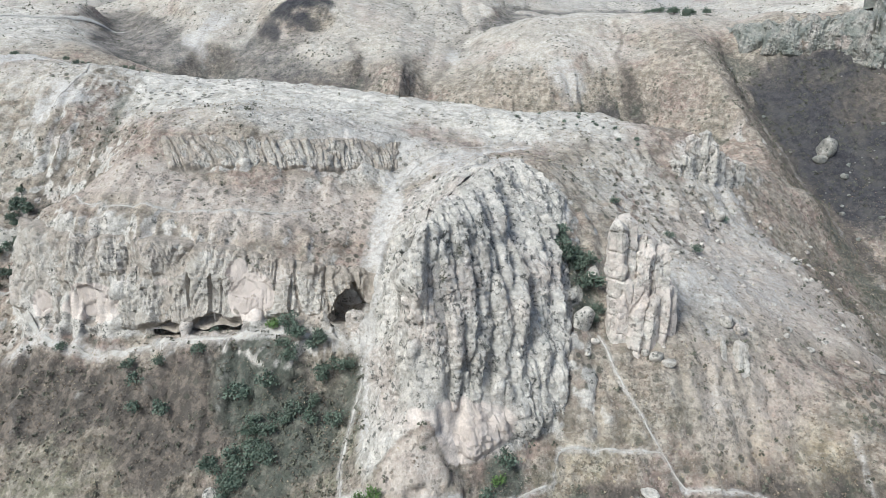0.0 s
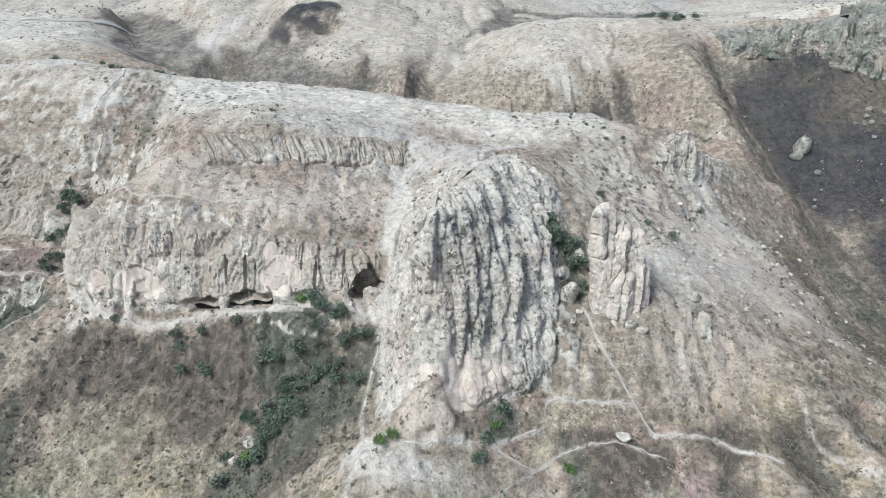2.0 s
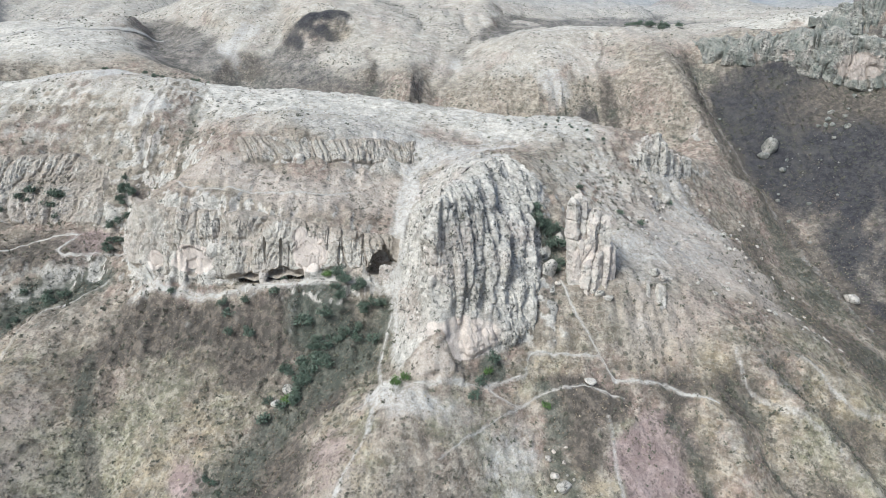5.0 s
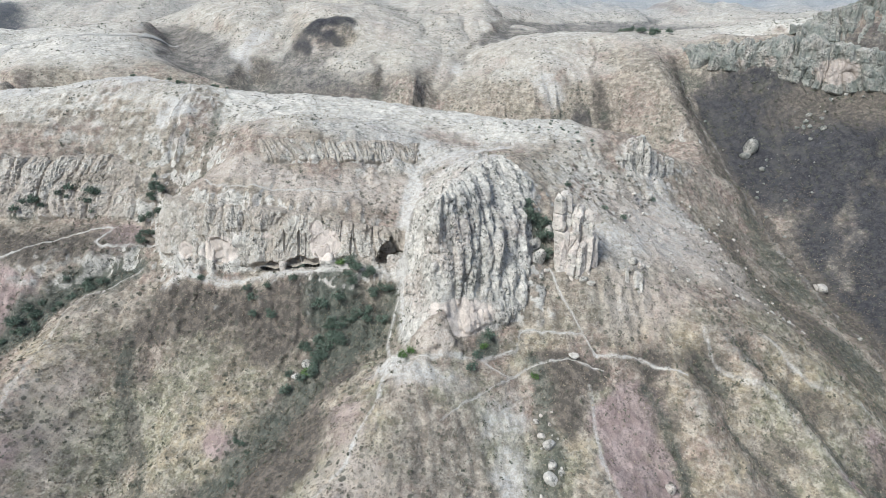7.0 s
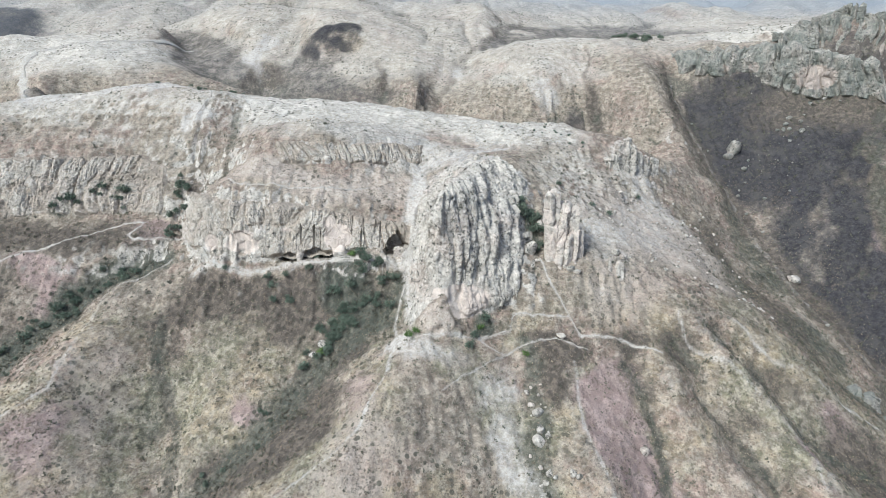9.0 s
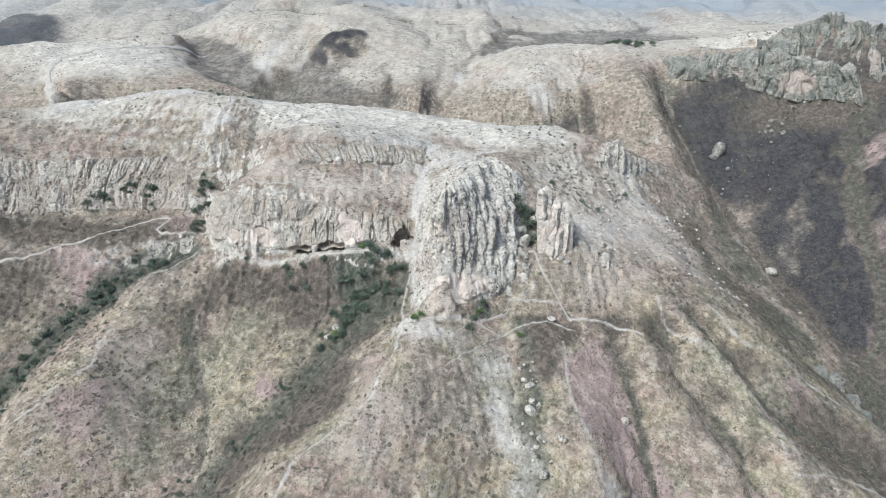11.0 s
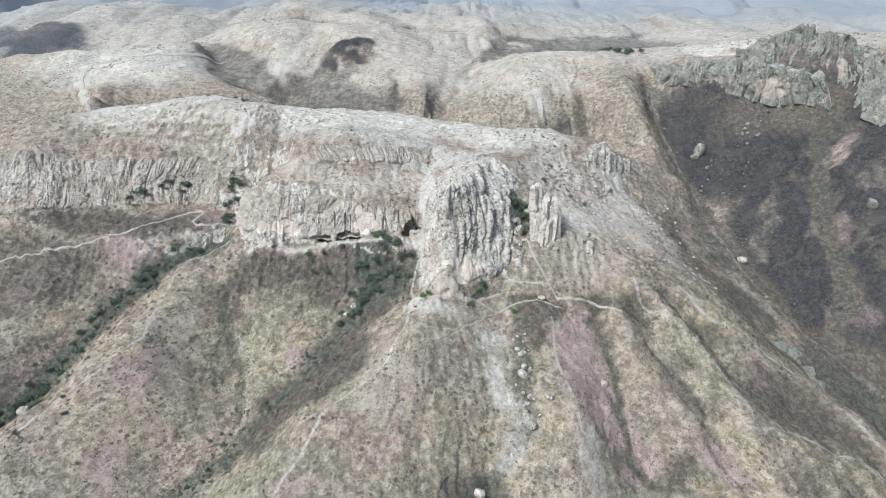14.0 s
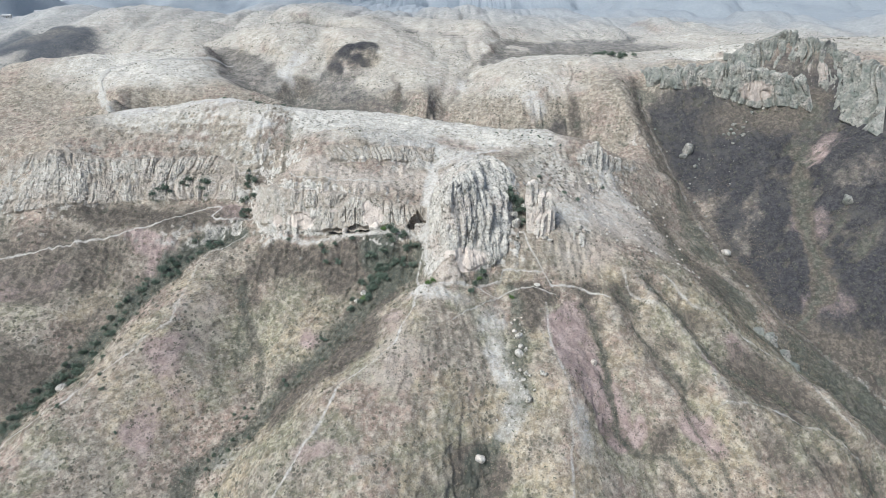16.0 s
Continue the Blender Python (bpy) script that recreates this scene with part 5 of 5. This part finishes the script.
for i, (x, y, h, r) in enumerate([(156, 86, 2.5, 3.2), (161, 82.5, 3.0, 3.6), (167, 79, 2.4, 3.4), (172, 75, 2.0, 3.0), (163, 86, 2.6, 2.8)]):
    g = float(ground_z(x, y)[0])
    pillar("slab", (x + 0.6, y + 1.5, g + h), (x, y - 1.5, g - 1), r * 0.9, r * 1.3, 480 + i, ROCK_DARK, outcrop, 0.6)
cave = thing("cave_boulder", (-18.5, 108.6, float(ground_z(-18.5, 108.6)[0])), "big fallen boulder in the mouth of a dark cave", "boulder")
part("block", monolith("block", (-18.2, 111, -69.0), (-19.2, 110, -72.5), 1.8, 2.3, 514), ROCK, cave)

# ---------------------------------------------------------------- boulders


def stone(name, r, seed, flat=0.8):
    bm = bmesh.new()
    bmesh.ops.create_icosphere(bm, subdivisions=3, radius=1)
    rng = random.Random(seed)
    cuts = [Vector((rng.uniform(-1, 1), rng.uniform(-1, 1), rng.uniform(-0.4, 1))).normalized() for _ in range(7)]
    off = Vector((seed * 3.1, seed * 1.7, 0))
    for v in bm.verts:
        d = v.co.normalized()
        k = 1.0
        for c in cuts:
            e = d.dot(c)
            if e > 0.62:
                k = min(k, 0.66 / e)
        k *= 1 + 0.14 * noise.noise(d * 1.3 + off) + 0.05 * noise.noise(d * 4 + off)
        v.co = Vector((d.x * k * rng_scale[0], d.y * k * rng_scale[1], d.z * k * flat)) * r
    for f in bm.faces:
        f.smooth = True
    me = bpy.data.meshes.new(name)
    bm.to_mesh(me)
    bm.free()
    return me


rng_scale = (1.1, 0.9)
STONES = []
for i in range(6):
    rng_scale = (1.0 + 0.12 * (i % 3), 0.95 - 0.1 * (i % 2))
    STONES.append(stone("boulder", 1.0, 11 + i, 0.75 + 0.1 * (i % 3)))
    STONES[-1].materials.append(ROCK_WARM if i == 4 else ROCK)


for i in range(3):
    STONES.append(STONES[i].copy())
    STONES[-1].materials.clear()
    STONES[-1].materials.append(ROCK_DARK)


def boulder(x, y, r, i, label, group="", tall=1.0):
    ob = new("boulder", STONES[6 + i % 3 if "dark scrub" in label else i % 6])
    z = float(ground_z(x, y)[0])
    ob.matrix_world = pose(x, y, z + 0.3 * r * tall, 8 * math.sin(i * 2.1), 8 * math.cos(i * 1.3), i * 77 % 360) @ Matrix.Diagonal((r, r, r * tall, 1))
    return tagged(ob, label, "boulder", group)


PALE = "pale rounded boulder lying in a scrubby gully"
rng = random.Random(4)
for i, (x, y, r) in enumerate([(27.4, 48.5, 1.9), (27.8, 43.2, 1.6), (27, 40, 1.9), (29.6, 41.2, 1.2), (25.8, 51.5, 1.1), (28.8, 31, 1.2), (27.4, 29, 1.0), (30.2, 29.8, 0.9), (28.8, 21.5, 1.9), (31.5, 24, 0.8), (26.5, 33, 0.8), (24.8, 55.5, 1.0), (28.3, 54, 0.7), (35, 30, 1.3), (36.5, 29, 1.0)]):
    boulder(x, y, r, i, PALE, "boulders in the gully")
for i in range(26):
    u = rng.random()
    y = 60 - 50 * u
    x = float(np.interp(y, [5, 13, 35, 51, 72], [10, 18, 27, 29, 27])) + rng.uniform(-4, 4)
    boulder(x, y, rng.uniform(0.3, 0.7), i, "small pale boulder lying in a scrubby gully", "small boulders in the gully")
for i, (x, y, r, tall, label) in enumerate([
    (59.7, 42.5, 1.8, 1.3, "upright pale boulder on bare red earth"), (8.6, 2.0, 2.0, 1.0, "split pale boulder at the gully floor"), (-174, 39.5, 2.6, 0.9, "pale boulder beside the wooded creek"),
    (-44.5, 80.9, 1.7, 1.0, "pale boulder above the green gully"), (-47.4, 77.8, 1.4, 1.0, "pale boulder above the green gully"), (170, 244, 4.2, 1.4, "large square boulder on dark scrub slope"), (166, 240, 3.2, 0.9, "large pale boulder on dark scrub slope"), (172, 230, 2.0, 0.8, "large pale boulder on dark scrub slope"),
    (165.8, 152, 3.2, 1.0, "big white boulder beside the stream bed"), (239, 166, 3.6, 1.4, "large grey-green boulder on dark scrub slope"), (86.6, 163, 2.2, 1.3, "grey boulder with a shrub on ridge"), (29.6, 98.5, 2.1, 1.7, "leaning pale rock block beside the fin"), (28.6, 104.5, 1.3, 1.2, "rounded pale rock beside the fin"),
    (32.0, 96.0, 1.0, 0.9, "small pale rock beside the fin"), (43.6, 92.6, 1.5, 1.1, "rounded grey boulder at the tower's foot"), (45.8, 91.4, 1.5, 0.9, "rounded grey boulder at the tower's foot"), (41.8, 93.8, 1.0, 1.1, "rounded grey boulder at the tower's foot"), (35.3, 112, 1.6, 1.6, "pale upright rock under shrubs"),
    (62.5, 104, 2.0, 1.0, "pinkish boulder half sunk in slope"), (65, 103, 1.6, 0.9, "pinkish boulder half sunk in slope"), (12.5, 150, 1.6, 1.2, "balanced grey boulder on bare rock ledge"), (30, 93, 0.8, 0.8, "small pale rock beside the fin"), (38, 72, 1.9, 0.5, "flat pale rock ledge in scrub")]):
    boulder(x, y, r, i + 3, label, tall=tall)
for i in range(75):
    u = rng.random()
    x, y = 160 + 70 * u + rng.gauss(0, 9), 215 + 62 * u + rng.gauss(0, 10)
    if FIRST(np.array([x]), np.array([y]))[0] > -42:
        continue
    boulder(x, y, 0.35 + rng.random() ** 3 * 1.3, i, "pale boulder scattered on dark scrub slope", "boulders on the far slope")
for i in range(26):
    u = rng.random()
    a = along(LAND["river"], 2.0)
    p = a[int(u * (len(a) - 1))]
    boulder(p[0] + rng.gauss(0, 4), p[1] + rng.gauss(0, 3), 0.35 + 0.8 * rng.random() ** 2, i, "washed grey boulder in the stream bed below dark scrub", "boulders in the stream bed")
for i in range(120):
    x, y = rng.uniform(58, 130), rng.uniform(100, 182)
    boulder(x, y, rng.uniform(0.35, 1.0), i, "grey rock sticking out of thorn scrub", "rocks on the east ridge")

# ---------------------------------------------------------------- plants


def leaf_cloud(n, rx, rz, size, seed, stretch=1.0):
    """Many small leaf faces in uneven clumps: vertices and triangles."""
    rng = np.random.default_rng(seed)
    lobes = rng.normal(size=(max(4, n // 14), 3))
    lobes /= np.linalg.norm(lobes, axis=1)[:, None]
    lobes[:, 2] = np.abs(lobes[:, 2]) * 0.9 + 0.1
    lobes *= rng.uniform(0.45, 0.95, (len(lobes), 1))
    at = lobes[rng.integers(0, len(lobes), n)] + rng.normal(scale=0.2, size=(n, 3))
    at = at * np.array([rx, rx * stretch, rz])
    at[:, 2] = np.maximum(at[:, 2], 0.02)
    a = rng.normal(size=(n, 3))
    a /= np.linalg.norm(a, axis=1)[:, None]
    b = np.cross(a, rng.normal(size=(n, 3)))
    b /= np.linalg.norm(b, axis=1)[:, None] + 1e-9
    s = size * rng.uniform(0.6, 1.3, (n, 1))
    v = np.stack([at - a * s, at + b * s * 0.8, at + a * s, at - b * s * 0.8], 1).reshape(-1, 3)
    f = np.arange(4 * n).reshape(n, 4)
    return v, f


def trunk_mesh(h, r, seed):
    rng = random.Random(seed)
    bm = bmesh.new()

    def limb(a, b, r0, r1):
        d = (b - a)
        q = d.to_track_quat("Z", "Y")
        rings = []
        for k in range(4):
            u = k / 3
            c = a.lerp(b, u) + Vector((rng.uniform(-0.06, 0.06), rng.uniform(-0.06, 0.06), 0)) * h * 0.3
            rr = r0 + (r1 - r0) * u
            rings.append([bm.verts.new(c + q @ Vector((rr * math.cos(t * math.tau / 6), rr * math.sin(t * math.tau / 6), 0))) for t in range(6)])
        for p, n in zip(rings, rings[1:]):
            for t in range(6):
                bm.faces.new((p[t], p[(t + 1) % 6], n[(t + 1) % 6], n[t]))

    top = Vector((0.1 * h, 0, 0.5 * h))
    limb(Vector((0, 0, -0.5)), top, r, r * 0.7)
    for i in range(4):
        t = i * math.tau / 4 + rng.uniform(-0.4, 0.4)
        limb(top, top + Vector((0.35 * h * math.cos(t), 0.35 * h * math.sin(t), 0.32 * h)), r * 0.55, r * 0.15)
    me = bpy.data.meshes.new("trunk")
    bm.to_mesh(me)
    bm.free()
    return me


def tree_kind(i, leaf, label):
    h = 1.0
    ob = thing("tree", (0, 0, -400), label, "tree", "shrubby trees")
    part("trunk", trunk_mesh(h, 0.05, i), BARK, ob).matrix_parent_inverse = Matrix()
    v, f = leaf_cloud(330, 0.62, 0.62, 0.075, 700 + i)
    v[:, 2] += 0.32
    part("crown", soft_mesh("crown", v, f, True), leaf, ob).matrix_parent_inverse = Matrix()
    return ob


KINDS = [tree_kind(i, LEAF, "dark green shrubby tree in the gully") for i in range(4)]
FRESH = tree_kind(9, LEAF_BRIGHT, "bright green shrub beside the path")
rng = random.Random(12)


def plant(kind, x, y, h):
    z = float(ground_z(x, y)[0])
    ob = copy_thing(kind, Matrix())
    ob.matrix_basis = pose(x, y, z - 0.15, rng.uniform(-6, 6), rng.uniform(-6, 6), rng.uniform(0, 360)) @ Matrix.Diagonal((h * rng.uniform(0.85, 1.25), h * rng.uniform(0.85, 1.25), h, 1))
    return ob


def row(line, n, wide, lo, hi, u0=0.0, u1=1.0):
    a = along(line, 1.0)
    for _ in range(n):
        p = a[int((u0 + (u1 - u0) * rng.random()) * (len(a) - 1))]
        plant(rng.choice(KINDS), p[0] + rng.gauss(0, wide), p[1] + rng.gauss(0, wide), rng.uniform(lo, hi))


row([(-20, 103, 0), (-28, 95, 0), (-37, 86, 0), (-46, 76, 0)], 46, 3.2, 1.6, 3.6)
row([(-38, 103, 0), (-24, 104, 0)], 8, 1.0, 1.8, 3.4)
row(LAND["creek_west"], 90, 4.0, 1.4, 3.4, 0.05, 0.8)
row([(-170, 143, 0), (-150, 149, 0), (-138, 148, 0)], 14, 1.6, 2.2, 4.0)
row([(29, 112, 0), (31, 118, 0), (33, 108, 0), (36, 110, 0)], 12, 1.6, 2.0, 4.0)
row([(-116, 150, 0), (-113, 138, 0), (-118, 132, 0)], 14, 2.0, 1.8, 3.4)
row([(-200, 60, 0), (-170, 48, 0), (-150, 20, 0)], 14, 9, 1.4, 2.6)
row(LAND["green_gully"], 20, 6, 1.0, 2.0, 0.35, 0.8)
row([(128, 382, 0), (140, 376, 0), (162, 372, 0)], 14, 2.0, 2.5, 4.5)
row([(-150, 205, 0), (-125, 212, 0), (-95, 222, 0)], 16, 5, 1.0, 2.0)
row([(20, 205, 0), (45, 200, 0), (70, 185, 0)], 14, 5, 0.9, 1.8)
for x, y, h in [(-66, 101, 3.4), (-58, 95, 3.6), (-42, 96, 4.2), (-33, 108, 3.6), (-68, 103.5, 2.6), (-61, 103, 2.4), (-52, 103.5, 2.6), (-65, 96, 3), (12.5, 74.2, 3.4), (9, 69.4, 3.0), (7, 66, 2.6), (-86, 109, 2.2), (-50, 109, 1.6), (46.4, 99.6, 2.2), (34, 103, 2.6), (32.6, 101, 2.2), (88, 162, 2.4), (67, 133, 2.4), (47, 141, 2.2), (60, 134, 2.0)]:
    plant(rng.choice(KINDS), x, y, h)
for x, y, h in [(-12.5, 67.6, 2.8), (-44, 78, 3.0), (25.5, 66.5, 2.2), (-36, 107.8, 2.6), (11, 72, 2.0), (-10.5, 68.4, 2.2)]:
    plant(FRESH, x, y, h)
for k in KINDS + [FRESH]:
    for o in (*k.children, k):
        bpy.data.objects.remove(o)

# low scrub that nobody could count
NP = np.random.default_rng(5)


def zone_at(key, x, y):
    i = np.clip(np.searchsorted(GX, x), 0, len(GX) - 1)
    j = np.clip(np.searchsorted(GY, y), 0, len(GY) - 1)
    return ZONES[key].reshape(MX.shape)[j, i]


def scatter(name, n, box, chance, clouds, lo, hi, material, label, category):
    x, y = NP.uniform(box[0], box[1], n), NP.uniform(box[2], box[3], n)
    keep = NP.random(n) < chance(x, y)
    x, y = x[keep], y[keep]
    z = ground_z(x, y)
    pick = NP.integers(0, len(clouds), len(x))
    size, spin = NP.uniform(lo, hi, len(x)), NP.uniform(0, 2 * np.pi, len(x))
    vs, fs, base = [], [], 0
    for k, (v, f) in enumerate(clouds):
        m = pick == k
        c, s = np.cos(spin[m])[:, None], np.sin(spin[m])[:, None]
        w = np.stack([(v[None, :, 0] * c - v[None, :, 1] * s) * size[m, None] + x[m, None], (v[None, :, 0] * s + v[None, :, 1] * c) * size[m, None] + y[m, None], v[None, :, 2] * size[m, None] + z[m, None] - 0.05], -1)
        cnt = int(m.sum())
        vs.append(w.reshape(-1, 3))
        fs.append((f[None] + (np.arange(cnt) * len(v))[:, None, None]).reshape(-1, 4) + base)
        base += cnt * len(v)
    ob = new(name, soft_mesh(name, np.vstack(vs), np.vstack(fs), True))
    ob.data.materials.append(material)
    return tagged(ob, label, category, kind="stuff")


def bare(x, y):
    return np.clip(1 - 1.2 * np.maximum.reduce([zone_at("pale", x, y), zone_at("rock", x, y), zone_at("pink", x, y)]), 0, 1)


def clump(x, y, size, seed, lo=0.0, hi=0.5):
    return smooth(lo, hi, fbm(x / size, y / size, octaves=3, seed=seed))


THORN = [leaf_cloud(12, 0.55, 0.5, 0.21, 800 + i) for i in range(5)]
BUSH = [leaf_cloud(19, 0.55, 0.6, 0.19, 820 + i) for i in range(5)]
TUSSOCK = [leaf_cloud(7, 0.45, 0.45, 0.17, 840 + i) for i in range(4)]
scatter("thorn_scrub", 170000, (-190, 190, -40, 230), lambda x, y: bare(x, y) * np.clip(0.06 + 0.5 * zone_at("scrub", x, y) + 0.3 * zone_at("green", x, y) + 0.28 * clump(x, y, 14, 90), 0, 0.6) * (1 - 0.85 * zone_at("turf", x, y)), THORN, 0.3, 0.8, TWIG, "grey-brown leafless thorn scrub on dry slopes", "scrub")
scatter("olive_scrub", 110000, (-240, 290, -40, 300), lambda x, y: np.clip(bare(x, y) + 0.15, 0, 1) * np.clip(0.02 + 0.5 * zone_at("green", x, y) + 0.16 * zone_at("scrub", x, y) + 0.05 * zone_at("heath", x, y) + 0.12 * clump(x, y, 20, 91, 0.2, 0.7), 0, 0.6) * (1 - 0.8 * zone_at("turf", x, y)), BUSH, 0.5, 1.5, OLIVE, "dark olive green low bushes in gullies", "bushes")
scatter("bunch_grass", 42000, (-190, 190, -40, 200), lambda x, y: bare(x, y) * np.clip(0.12 + 0.4 * clump(x, y, 18, 92), 0, 0.6), TUSSOCK, 0.4, 1.0, STRAW, "straw-coloured dry bunch grass tussocks", "grass")
FAR_BUSH = [leaf_cloud(9, 0.6, 0.55, 0.28, 860 + i) for i in range(4)]
scatter("far_bushes", 50000, (-420, 420, 230, 640), lambda x, y: np.clip(0.05 + 0.5 * zone_at("scrub", x, y) + 0.4 * clump(x, y, 40, 93, 0.25, 0.8), 0, 0.7) * np.clip(0.4 + clump(x, y, 9, 94, -0.2, 0.4), 0, 1), FAR_BUSH, 0.4, 1.6, OLIVE, "dark low bushes dotted over the far hills", "bushes")

# ---------------------------------------------------------------- farm buildings on the far hill
WHITEWASH = make_plain("whitewashed_adobe", (0.62, 0.6, 0.56), (0.5, 0.48, 0.44), 1.5)
TIN = make_plain("grey_tin_roof", (0.3, 0.3, 0.31), (0.4, 0.39, 0.38), 1.5, 0.6)
DOORWOOD = make_plain("dark_door_wood", (0.1, 0.08, 0.06), (0.14, 0.11, 0.08), 0.5)


def box(x0, x1, y0, y1, z0, z1):
    bm = bmesh.new()
    bmesh.ops.create_cube(bm, size=1.0)
    for v in bm.verts:
        v.co = Vector(((x0 + x1) / 2 + v.co.x * (x1 - x0), (y0 + y1) / 2 + v.co.y * (y1 - y0), (z0 + z1) / 2 + v.co.z * (z1 - z0)))
    bmesh.ops.bevel(bm, geom=bm.edges[:], offset=0.05, segments=1, affect="EDGES")
    me = bpy.data.meshes.new("box")
    bm.to_mesh(me)
    bm.free()
    return me


def house(x, y, long, turn):
    z = float(ground_z(x, y)[0])
    ob = thing("farmhouse", (0, 0, 0), "small whitewashed adobe farmhouse on far hill", "house", "farmhouses on the far hill")
    h, w = 3.0, 5.0
    part("wall", box(-long / 2, long / 2, -w / 2, w / 2, -1.0, h), WHITEWASH, ob)
    bm = bmesh.new()
    e = 0.5
    pts = [(-long / 2 - e, -w / 2 - e, h), (long / 2 + e, -w / 2 - e, h), (long / 2 + e, w / 2 + e, h), (-long / 2 - e, w / 2 + e, h), (-long / 2 - e, 0, h + 1.5), (long / 2 + e, 0, h + 1.5)]
    low = [bm.verts.new(p) for p in pts]
    for f in ((0, 1, 5, 4), (2, 3, 4, 5), (3, 0, 4), (1, 2, 5), (3, 2, 1, 0)):
        bm.faces.new([low[i] for i in f])
    me = bpy.data.meshes.new("roof")
    bm.to_mesh(me)
    bm.free()
    part("roof", me, TIN, ob)
    part("door", box(-0.5, 0.5, -w / 2 - 0.08, -w / 2 + 0.05, -0.2, 2.0), DOORWOOD, ob)
    part("window", box(1.6, 2.6, -w / 2 - 0.06, -w / 2 + 0.05, 1.0, 2.0), DOORWOOD, ob)
    ob.matrix_basis = pose(x, y, z, 0, 0, turn)


for x, y, long, turn in ((-548, 606, 9, 20), (-536, 622, 7, 35), (-522, 628, 8, 10)):
    house(x, y, long, turn)
